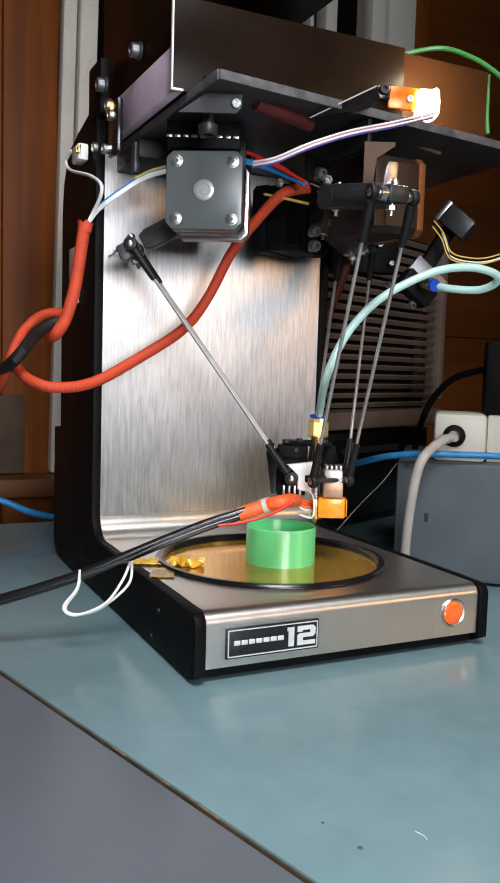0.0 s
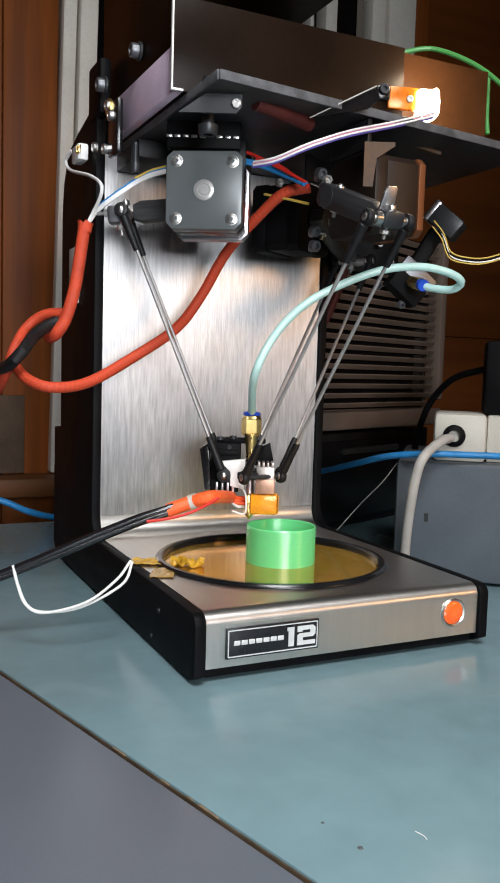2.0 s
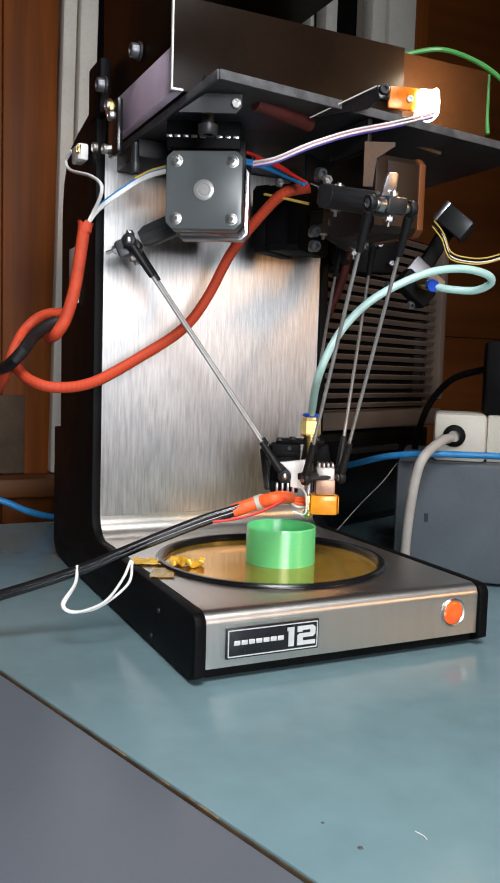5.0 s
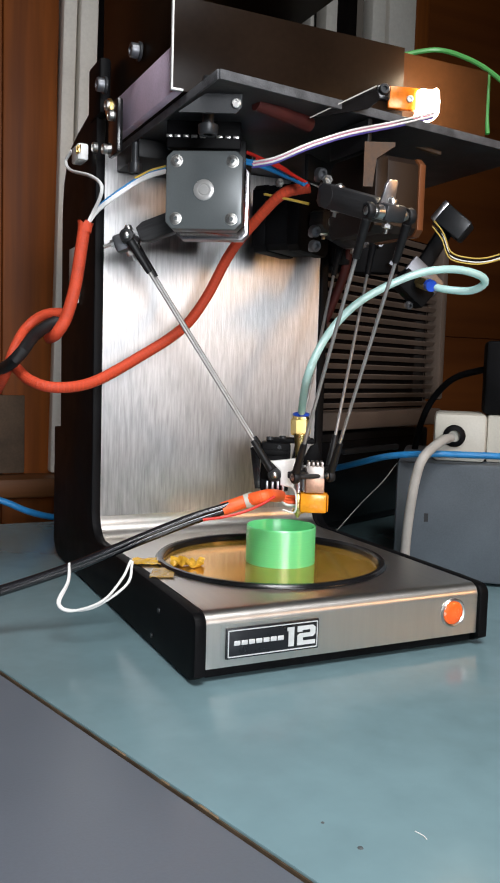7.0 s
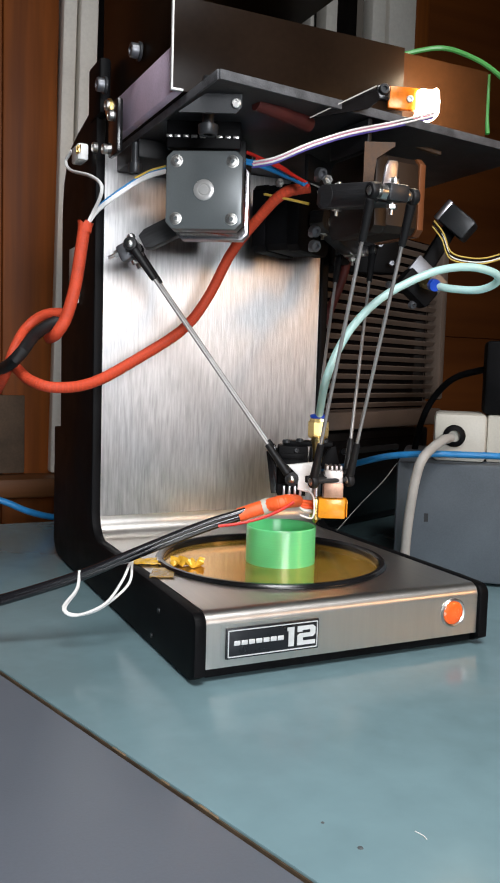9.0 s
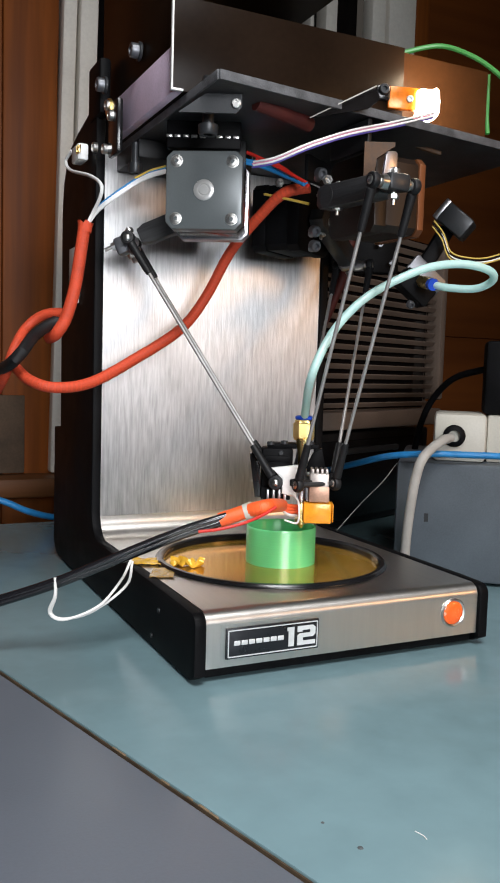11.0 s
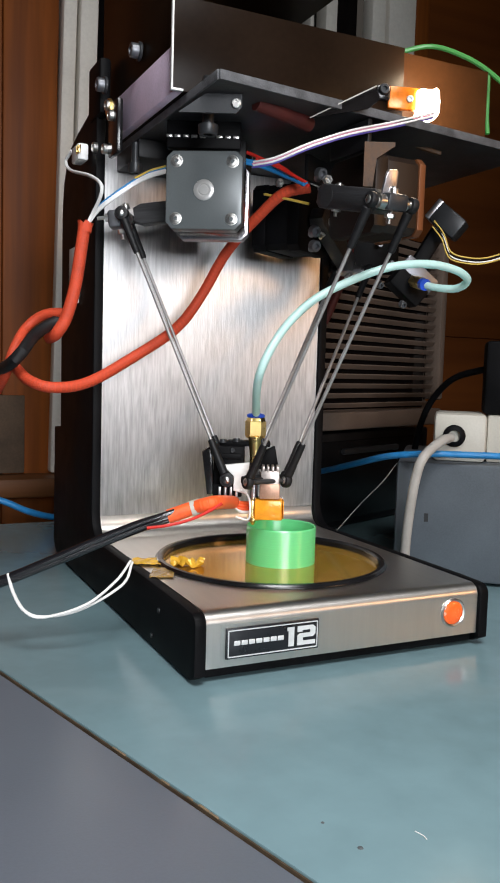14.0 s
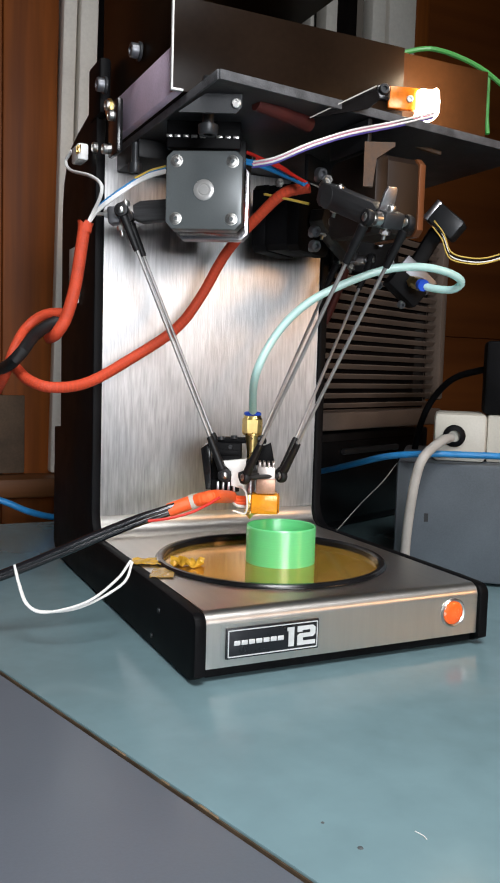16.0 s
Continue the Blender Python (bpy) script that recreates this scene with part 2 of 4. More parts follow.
def ball(bm, c, r, seg=14):
    k = bmesh.new()
    bmesh.ops.create_uvsphere(k, u_segments=seg, v_segments=seg // 2 + 1, radius=r)
    k.transform(Matrix.Translation(c))
    merge(bm, k)
    return bm


def smooth_line(pts, n):
    """n + 1 evenly spaced points on a smooth curve through pts."""
    pts = [Vector(p) for p in pts]
    ext = [pts[0] * 2 - pts[1], *pts, pts[-1] * 2 - pts[-2]]
    fine = []
    for i in range(1, len(ext) - 2):
        a, b, c, d = ext[i - 1:i + 3]
        for s in range(12):
            t = s / 12
            fine.append(0.5 * (2 * b + (c - a) * t + (2 * a - 5 * b + 4 * c - d) * t * t + (3 * b - a - 3 * c + d) * t ** 3))
    fine.append(pts[-1])
    acc = [0.0]
    for a, b in zip(fine, fine[1:]):
        acc.append(acc[-1] + (b - a).length)
    out, j = [], 0
    for i in range(n + 1):
        s = acc[-1] * i / n
        while j < len(acc) - 2 and acc[j + 1] < s:
            j += 1
        w = (s - acc[j]) / max(1e-9, acc[j + 1] - acc[j])
        out.append(fine[j].lerp(fine[j + 1], min(1, w)))
    return out


def cable(pts, r, n=40, seg=10, bm=None):
    bm = bm or bmesh.new()
    line = smooth_line(pts, n)
    side, rings = None, []
    for i, p in enumerate(line):
        d = (line[min(i + 1, n)] - line[max(i - 1, 0)]).normalized()
        side = d.orthogonal().normalized() if side is None else (side - d * side.dot(d)).normalized()
        other = d.cross(side)
        rings.append([bm.verts.new(p + r * (math.cos(2 * math.pi * k / seg) * side + math.sin(2 * math.pi * k / seg) * other)) for k in range(seg)])
    for a, b in zip(rings, rings[1:]):
        for k in range(seg):
            bm.faces.new((a[k], a[(k + 1) % seg], b[(k + 1) % seg], b[k]))
    bm.faces.new(rings[0])
    bm.faces.new(rings[-1])
    return bm


def prism(pts, axis, lo, hi, bevel=0.0, seg=2):
    """A flat outline (two coordinates, in the order of the other axes) drawn out along an axis."""
    b = bmesh.new()
    i = "xyz".index(axis)

    def at(p, v):
        q = list(p)
        q.insert(i, v)
        return b.verts.new(q)
    lo_v, hi_v = [at(p, lo) for p in pts], [at(p, hi) for p in pts]
    b.faces.new(lo_v)
    b.faces.new(hi_v)
    n = len(pts)
    for k in range(n):
        b.faces.new((lo_v[k], lo_v[(k + 1) % n], hi_v[(k + 1) % n], hi_v[k]))
    bmesh.ops.recalc_face_normals(b, faces=b.faces)
    if bevel:
        rim = [e for e in b.edges if abs(e.verts[0].co[i] - e.verts[1].co[i]) < 1e-7]
        bmesh.ops.bevel(b, geom=rim, offset=bevel, segments=seg, affect="EDGES", profile=0.5)
    return b


def arc(cx, cy, r, a0, a1, n=8):
    return [(cx + r * math.cos(radians(a0 + (a1 - a0) * k / n)), cy + r * math.sin(radians(a0 + (a1 - a0) * k / n))) for k in range(n + 1)]


def hex_head(bm, c, axis, r, h, socket=True):
    k = spin(bmesh.new(), [(0, 0), (r, 0), (r, h * 0.8), (r * 0.85, h), (r * 0.5, h), (r * 0.45, h * 0.45), (0, h * 0.45)], 6 if not socket else 18)
    k.transform(Matrix.Translation(c) @ frame_of(axis).to_4x4())
    merge(bm, k)
    return bm


# ---- the room ----
def build_room():
    lo, hi, near, far, left, right = -0.75, 1.62, -2.3, 0.65, -1.9, 2.0
    setting("floor", box(bmesh.new(), (0.05, -0.8, lo - 0.03), (3.9, 3.1, 0.06), bevel=0), FLOOR, "dark brown plain floor under the desks", "floor")
    setting("ceiling", box(bmesh.new(), (0.05, -0.8, hi + 0.03), (4.1, 3.3, 0.06), bevel=0), CEILING, "plain tan painted ceiling", "ceiling")
    b = bmesh.new()
    box(b, ((left + 0.072) / 2, far + 0.05, 0.435), (0.072 - left, 0.1, hi - lo), bevel=0)
    box(b, ((right + 0.5516) / 2, far + 0.05, 0.435), (right - 0.5516, 0.1, hi - lo), bevel=0)
    box(b, (0.3118, far + 0.05, (lo - 0.004) / 2), (0.4796, 0.1, -0.004 - lo), bevel=0)
    box(b, (0.3118, far + 0.05, (hi + 1.0) / 2), (0.4796, 0.1, hi - 1.0), bevel=0)
    wall = setting("wall_north", b, WOOD, "orange-brown stained pine board wall with a window", "wall")
    # boards stand proud of the wall with open joints
    x = left
    while x < right:
        w = 0.135
        mid = x + w / 2
        if mid < 0.0:
            pb = box(bmesh.new(), (mid, far - 0.006, 0.435), (w - 0.003, 0.012, hi - lo), bevel=0.002)
            part("board", pb, WOOD, wall)
        x += w
    part("board", box(bmesh.new(), (0.0385, far - 0.006, 0.435), (0.061, 0.012, hi - lo), bevel=0.002), WOOD, wall)
    z = lo + 0.145
    while z < hi - 0.26:
        part("board", box(bmesh.new(), ((right + 0.5536) / 2, far - 0.006, z + 0.135), (right - 0.5536, 0.012, 0.269), bevel=0.0004), WOOD_LEVEL_SHADED, wall)
        z += 0.27
    part("trim", box(bmesh.new(), (0.5655, far - 0.017, 0.435), (0.0255, 0.010, hi - lo), bevel=0.002), WOOD, wall, "upright stained trim beside the casing")
    setting("wall_south", box(bmesh.new(), (0.05, near - 0.05, 0.435), (4.1, 0.1, hi - lo), bevel=0), WOOD_LEVEL_SHADED, "brown stained wooden wall behind the desks", "wall")
    setting("wall_west", box(bmesh.new(), (left - 0.05, -0.8, 0.435), (0.1, 3.2, hi - lo), bevel=0), WOOD, "brown stained wooden side wall", "wall")
    setting("wall_east", box(bmesh.new(), (right + 0.05, -0.8, 0.435), (0.1, 3.2, hi - lo), bevel=0), WOOD, "brown stained wooden side wall", "wall")
    # window with its cream casing, dark night behind the glass
    win = thing("window_1", (0.31, far, 0.02), "dark night window in a cream-painted casing", "window")
    win["kind"] = "structure"
    for a, c in ((0.072, 0.088), (0.0905, 0.1114)):
        lean = Matrix.Translation((0.09, far, 0.55)) @ Matrix.Rotation(radians(1.2), 4, "Y") @ Matrix.Translation((-0.09, -far, -0.55))
        part("casing", box(bmesh.new(), ((a + c) / 2, far - 0.012 - (0.004 if c > 0.1 else 0), 0.51), (c - a, 0.026, 0.98), lean, 0.003), CREAM, win)
    part("casing", box(bmesh.new(), (0.494, far - 0.012, 0.51), (0.022, 0.026, 0.98), bevel=0.003), CREAM, win)
    part("casing", box(bmesh.new(), (0.529, far - 0.014, 0.51), (0.044, 0.03, 0.98), bevel=0.003), CREAM, win)
    part("casing", box(bmesh.new(), (0.3118, far - 0.012, 1.03), (0.49, 0.026, 0.06), bevel=0.003), CREAM, win)
    part("sash", box(bmesh.new(), (0.444, far + 0.03, 0.51), (0.018, 0.03, 0.98), bevel=0.002), CREAM, win)
    part("sash", box(bmesh.new(), (0.414, far + 0.03, 0.51), (0.006, 0.03, 0.98), bevel=0.002), CREAM, win)
    part("pane", box(bmesh.new(), (0.30, far + 0.045, 0.5), (0.40, 0.006, 1.0), bevel=0), NIGHT, win, "dark reflecting glass")
    part("sill", box(bmesh.new(), (-0.05, far - 0.03, 0.008), (0.42, 0.06, 0.022), bevel=0.003), WOOD_FLAT, win, "stained wooden ledge")
    cd = thing("card_sheet", (0.008, far - 0.016, 0.02), "dull grey-brown card leaning on the ledge", "card")
    part("card", box(bmesh.new(), (0.002, far - 0.020, 0.066), (0.060, 0.003, 0.090), bevel=0.001), CARD, cd)
    # lamps that light the room
    lamp = thing("ceiling_lamp", (-0.16, -0.74, 1.11), "square white hanging lamp", "lamp")
    m = look((-0.16, -0.74, 1.08), (0.0, -0.17, 0.0))
    part("housing", box(bmesh.new(), (0, 0, 0.035), (0.54, 0.54, 0.06), m, 0.01), WHITE, lamp)
    part("stem", rod(bmesh.new(), m @ Vector((0, 0, 0.06)), (-0.18, -0.80, 1.62), 0.008), WHITE, lamp)
    desk = thing("desk_lamp", (-0.173, -1.12, -0.75), "white panel lamp on a tall stand", "lamp")
    m = look((-0.17, -1.06, 0.33), (-0.08, 0.18, 0.31))
    part("housing", box(bmesh.new(), (0, 0, 0.025), (0.54, 0.36, 0.04), m, 0.008), WHITE, desk)
    part("stand", rod(bmesh.new(), (-0.173, -1.12, -0.75), (-0.173, -1.12, 0.31), 0.012), MATTE_BLACK, desk)
    # body for the added warm fill; no such lamp is known here
    side = thing("warm_fill", (0.80, -0.90, -0.75), "added warm fill lamp on a stand, out of view", "lamp")
    m = look((0.80, -0.86, 0.38), (0.14, 0.15, 0.20))
    part("shade", box(bmesh.new(), (0, 0, 0.03), (0.20, 0.20, 0.05), m, 0.012), CEILING, side)
    part("stand", rod(bmesh.new(), (0.83, -0.91, -0.75), (0.83, -0.91, 0.36), 0.012), MATTE_BLACK, side)


def build_desks():
    teal = thing("teal_desk", (0.3, -0.1, -0.75), "teal-grey laminate desk with a glossy worn top", "desk")
    part("desktop", prism([(-0.1885, 0.43), (0.95, 0.43), (0.95, -0.69), (0.1225, -0.69)], "z", -0.03, 0.0, 0.0008), TEAL, teal)
    for x, y in ((0.0, 0.36), (0.88, 0.36), (0.88, -0.62), (0.2, -0.62)):
        part("leg", box(bmesh.new(), (x, y, -0.39), (0.05, 0.05, 0.72), bevel=0.003), MATTE_BLACK, teal)
    e0, e1 = Vector((-0.1897, 0.43, 0)), Vector((0.1213, -0.69, 0))
    side = Vector((e1 - e0).normalized().cross(UP))
    m = turned((e0 + e1) / 2, e1 - e0)
    n = (e1 - e0).length
    part("edging", box(bmesh.new(), (0, -0.0004, -0.0150), (n, 0.0007, 0.0301), m, 0.0001), EDGE_BROWN, teal, "worn brown edging strip")
    part("joint", box(bmesh.new(), (0, -0.0012, -0.0165), (n, 0.0009, 0.029), m, 0.0001), MATTE_BLACK, teal, "dark open joint")
    rng = random.Random(8)
    for k in range(26):
        u = rng.uniform(0.42, 0.98)
        w = rng.uniform(0.002, 0.007)
        part("chip", box(bmesh.new(), ((u - 0.5) * n, -0.0004 + rng.uniform(-0.0002, 0.0003), 0.0002), (w, rng.uniform(0.0004, 0.0009), 0.0005), m, 0.0001), EDGE_TAN, teal)
    grey = thing("grey_desk", (-0.5, -0.1, -0.75), "matt grey laminate desk pushed against the teal desk", "desk")
    part("desktop", prism([(-0.95, 0.43), (-0.1915, 0.43), (0.1195, -0.69), (-0.95, -0.69)], "z", -0.03, -0.0002, 0.0004), GREY_TOP, grey)
    for x, y in ((-0.25, 0.36), (-0.88, 0.36), (-0.88, -0.62), (0.0, -0.62)):
        part("leg", box(bmesh.new(), (x, y, -0.39), (0.05, 0.05, 0.72), bevel=0.003), MATTE_BLACK, grey)
    # dirt specks
    for (x, y, z), s in (((-0.0057, -0.1422, 0), 0.0013), ((-0.0092, -0.1248, 0), 0.0009)):
        sp = thing("crumb", (x, y, z), "tiny dark grey crumb lying on the desk", "crumb", "crumbs")
        part("speck", lathe((x, y, z), UP, [(0, 0), (s * 0.75, 0), (s * 0.6, s * 0.2), (s * 0.2, s * 0.3), (0, s * 0.28)], 9), DUST, sp)
    a, b = Vector((0.0160, -0.1413, 0)), Vector((0.0167, -0.1467, 0))
    sc = thing("thread", a, "short white thread lying on the desk", "thread")
    part("strand", cable([a + UP * 0.0003, (a + b) / 2 + UP * 0.0003 + RT * 0.0006, b + UP * 0.0003], 0.00018, 12, 6), WHITE, sc)


# ---- the machine ----
W, DEPTH, TOP = 0.1622, 0.186, 0.0348


def build_machine():
    mk = thing("coffee_maker_body", (W / 2, 0.14, 0), "brushed steel and black coffee maker body rebuilt as printer frame", "printer frame")
    # one bent sheet: front lip, base top, upright back
    t = 0.0012
    y0, y1 = 0.0185, 0.1620
    front = [(0.0, 0.0075)] + arc(0.0065, TOP - 0.0065, 0.0065, 180, 90, 8) + [(y0, TOP), (y0, TOP - t)] + arc(0.0065, TOP - 0.0065, 0.0065 - t, 90, 180, 8) + [(t, 0.0075)]
    rear = [(y1, TOP)] + arc(DEPTH - 0.012, TOP + 0.012, 0.012, -90, 0, 10) + [(DEPTH, 0.0485), (DEPTH + t, 0.0485)] + arc(DEPTH - 0.012, TOP + 0.012, 0.012 + t, 0, -90, 10) + [(y1, TOP - t)]
    sheet = prism(front, "x", 0.0, W)
    merge(sheet, prism(rear, "x", 0.0, W))
    hx, hy, hr = 0.0796, 0.0906, 0.0660
    corners = [math.atan2(y - hy, x - hx) for x in (0.0, W) for y in (y0, y1)]
    turns = sorted(corners + [2 * math.pi * k / 96 - math.pi for k in range(96)])
    panel = bmesh.new()
    rings = [[], []]
    for a in turns:
        c, q = math.cos(a), math.sin(a)
        far = min(((W if c > 0 else 0.0) - hx) / c if abs(c) > 1e-6 else 9, ((y1 if q > 0 else y0) - hy) / q if abs(q) > 1e-6 else 9)
        rings[0].append((hx + hr * c, hy + hr * q))
        rings[1].append((hx + far * c, hy + far * q))
    loops = [[panel.verts.new((x, y, z)) for x, y in ring] for z, ring in ((TOP - t, rings[0]), (TOP, rings[0]), (TOP, rings[1]))]
    for low, high in zip(loops, loops[1:]):
        for k in range(len(turns)):
            n = (k + 1) % len(turns)
            panel.faces.new((low[k], low[n], high[n], high[k]))
    merge(sheet, panel)
    part("steel_sheet", sheet, STEEL, mk, "satin stainless steel base sheet")
    part("back_plate", prism([(DEPTH, 0.0486), (DEPTH + t, 0.0486), (DEPTH + t, 0.284), (DEPTH, 0.284)], "x", 0.0, W), BRUSHED, mk, "brushed stainless steel back plate")
    # black moulded sides, an L each
    prof = [(-0.002, 0.005)] + arc(0.004, TOP - 0.006, 0.006, 180, 90, 5) + [(0.02, TOP + 0.0004)] + arc(DEPTH - 0.02, TOP + 0.018, 0.0178, -90, 0, 8) + [(DEPTH - 0.002, 0.318), (0.196, 0.3145), (0.2138, 0.3108), (0.236, 0.3065), (0.253, 0.3018), (0.265, 0.2930), (0.2735, 0.2790), (0.277, 0.2580), (0.2765, 0.1020), (0.2955, 0.1005), (0.2965, 0.0990), (0.2965, 0.0105), (0.287, 0.0030), (0.280, 0.0012), (0.005, 0.0015)]
    for x0, x1 in ((-0.0065, 0.0), (W, W + 0.0065)):
        part("side_panel", prism(prof, "x", x0 if x0 < 0 else x0 + 0.0002, x1 if x0 > 0 else -0.0002, 0.0012), BLACK, mk, "black moulded plastic side")
    part("column_back", box(bmesh.new(), (W / 2, 0.268, 0.165), (W - 0.001, 0.012, 0.27), bevel=0.001), BLACK, mk)
    part("underside", box(bmesh.new(), (W / 2, 0.14, 0.0055), (W - 0.002, 0.26, 0.004), bevel=0.001), BLACK, mk)
    part("front_skirt", box(bmesh.new(), (W / 2, 0.006, 0.0048), (W - 0.002, 0.006, 0.0055), bevel=0.001), BLACK, mk)
    for x in (0.012, W - 0.012):
        for y in (0.02, 0.26):
            part("foot", lathe((x, y, 0), UP, [(0, 0), (0.006, 0), (0.0065, 0.003), (0.006, 0.004), (0, 0.004)], 16), MATTE_BLACK, mk)
    part("sticker", box(bmesh.new(), (-0.0068, 0.242, 0.2196), (0.0006, 0.010, 0.014), bevel=0), GREY_CABLE, mk, "small pale sticker")
    # badge: silver border on black, plain blocks where the maker's word stands, and the cup number
    bx, bz, bw, bh = 0.0353, 0.0189, 0.0508, 0.0152
    badge = part("badge", box(bmesh.new(), (bx, -0.0006, bz), (bw, 0.0012, bh), bevel=0.0005), BADGE, mk, "black badge with silver border")
    b = bmesh.new()
    for s in (-1, 1):
        box(b, (bx, -0.0013, bz + s * (bh / 2 - 0.0012)), (bw - 0.0022, 0.0004, 0.0005), bevel=0)
        box(b, (bx + s * (bw / 2 - 0.0012), -0.0013, bz), (0.0005, 0.0004, bh - 0.0022), bevel=0)
    part("border", b, BADGE_INK, badge)
    part("badge_plate", box(bmesh.new(), (0.0350, 0.0000, 0.0189), (0.0548, 0.0003, 0.0190), bevel=0), STEEL, mk)
    for k in range(7):
        part("word_bar", box(bmesh.new(), (0.0157 + 0.0039 * k, -0.0013, bz + 0.0001), (0.0033, 0.0004, 0.0023), bevel=0.0002), BADGE_INK, badge)
    u = 0.001
    one = [(0.0434, 0.0141), (0.0465, 0.0141), (0.0465, 0.0237), (0.0426, 0.0237), (0.0426, 0.0219), (0.0434, 0.0219)]
    two = [(0.0483 + x * u * 0.96, 0.0141 + z * u) for x, z in ((0, 9.6), (9.2, 9.6), (10.6, 8.4), (10.6, 5.0), (9.2, 3.8), (3.2, 3.8), (3.2, 2.1), (10.6, 2.1), (10.6, 0), (0, 0), (0, 4.8), (1.3, 5.9), (7.6, 5.9), (7.6, 7.5), (2.9, 7.5), (2.9, 6.7), (0, 6.7))]
    part("digit", prism(one, "y", -0.0015, -0.0011), BADGE_INK, badge, smooth=False)
    part("digit", prism(two, "y", -0.0015, -0.0011), BADGE_INK, badge, smooth=False)
    # indicator
    ind = part("indicator", lathe((0.1453, 0.0, 0.0205), (0, -1, 0), [(0.0064, -0.001), (0.0080, -0.001), (0.0080, 0.0006), (0.0073, 0.0013), (0.0064, 0.0008)], 32), CHROME, mk, "chrome bezel")
    part("lens", lathe((0.1453, 0.0, 0.0205), (0, -1, 0), [(0.0064, -0.001), (0.0064, 0.0006), (0.0050, 0.0014), (0.0025, 0.0018), (0, 0.0019)], 28), LENS, ind, "orange indicator lens")
    # hot plate
    c = (0.0796, 0.0906, TOP)
    hp = part("hot_plate_rim", lathe(c, UP, [(0.0645, -0.0040), (0.0648, 0.0012), (0.0660, 0.0022), (0.0682, 0.0022), (0.0696, 0.0008), (0.0697, 0.0002)], 96), BLACK_GLOSS, mk, "black rim of the hot plate")
    part("bed", lathe(c, UP, [(0, -0.0018), (0.0643, -0.0018), (0.0644, -0.0034), (0, -0.0034)], 96), BED, mk, "round print bed under amber tape")
    # side screws and bolts
    b = bmesh.new()
    rod(b, (-0.0064, 0.0474, 0.0236), Vector((-0.0064, 0.0474, 0.0236)) - Vector((0.0008, 0, 0)), 0.0014)
    part("side_screw", b, GRAPHITE, mk)
    part("side_screw", rod(bmesh.new(), (-0.0064, 0.058, 0.0072), Vector((-0.0064, 0.058, 0.0072)) - Vector((0.0008, 0, 0)), 0.0012), GRAPHITE, mk)


def build_head():
    hd = thing("printer_head_frame", (0.1, 0.12, 0.284), "black plate and bronze sheet head frame over the column", "head frame")
    plate = [(0.0085, 0.0215), (0.0085, 0.235), (0.232, 0.235), (0.232, 0.0515)]
    part("plate", prism(plate, "z", 0.2845, 0.2885, 0.0005), PLATE, hd, "thick black mounting plate")
    for a, c in zip(((0.0085, 0.235), (0.0085, 0.0215)), ((0.0085, 0.0215), (0.232, 0.0515))):
        a, c = Vector((*a, 0.2866)), Vector((*c, 0.2866))
        part("plate_edge", box(bmesh.new(), (0, -0.0004, 0), ((c - a).length, 0.0012, 0.0046), turned((a + c) / 2, c - a), 0.0003), CUT_EDGE, hd, "sawn grey edge of the plate")
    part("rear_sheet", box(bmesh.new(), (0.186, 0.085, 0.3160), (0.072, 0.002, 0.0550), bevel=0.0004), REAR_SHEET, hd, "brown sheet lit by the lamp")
    part("fascia", box(bmesh.new(), (0.0695, 0.0605, 0.312), (0.1405, 0.0015, 0.0465), bevel=0.0003), FASCIA, hd, "glossy dark bronze front sheet")
    part("fascia_edge", box(bmesh.new(), (-0.0013, 0.0598, 0.3118), (0.0009, 0.0022, 0.0468), bevel=0.0002), WHITE, hd, "bare bright edge of the sheet")
    part("fascia_tab", box(bmesh.new(), (0.0016, 0.0592, 0.2890), (0.0062, 0.0018, 0.0012), bevel=0.0002), WHITE, hd, "bare bright tab")
    part("side_bar", box(bmesh.new(), (0.0028, 0.118, 0.3004), (0.005, 0.112, 0.0236), bevel=0.0006), MAUVE_ALU, hd, "mauve-grey anodised side bar")
    part("side_sheet", box(bmesh.new(), (0.0035, 0.130, 0.358), (0.004, 0.138, 0.091), bevel=0.0006), FASCIA, hd, "dark bronze side sheet")
    part("top_sheet", box(bmesh.new(), (0.078, 0.135, 0.404), (0.150, 0.150, 0.002), bevel=0.0004), FASCIA, hd)
    part("lower_bracket", box(bmesh.new(), (0.045, 0.162, 0.279), (0.075, 0.046, 0.011), bevel=0.001), MATTE_BLACK, hd)
    for (x, y, z) in ((0.0008, 0.1178, 0.3258), (-0.0066, 0.1615, 0.3184)):
        bo = thing("side_bolt", (x, y, z), "dull socket bolt through the side sheet", "bolt", "side bolts")
        part("shank", rod(bmesh.new(), (x, y, z), (x - 0.002, y, z), 0.0052, bevel=0.0004), GRAPHITE, bo)
        part("head", hex_head(bmesh.new(), (x - 0.0018, y, z), (-1, 0, 0), 0.0042, 0.0045), DULL, bo)
    part("clamp_block", box(bmesh.new(), (-0.0042, 0.186, 0.322), (0.0074, 0.028, 0.034), bevel=0.002), BLACK, hd)
    part("clamp_plate", box(bmesh.new(), (-0.004, 0.1496, 0.2906), (0.004, 0.020, 0.032), bevel=0.003), BLACK_GLOSS, hd)
    for p in ((-0.006, 0.1555, 0.305), (-0.006, 0.1491, 0.2977), (-0.006, 0.1604, 0.2805), (-0.006, 0.1841, 0.2867)):
        part("clamp_screw", hex_head(bmesh.new(), p, (-1, 0, 0), 0.0032, 0.003), CHROME, hd)
    part("clamp_washer", rod(bmesh.new(), (-0.0055, 0.156, 0.3039), Vector((-0.0055, 0.156, 0.3039)) - Vector((0.0015, 0, 0)), 0.0055), BRASS, hd)
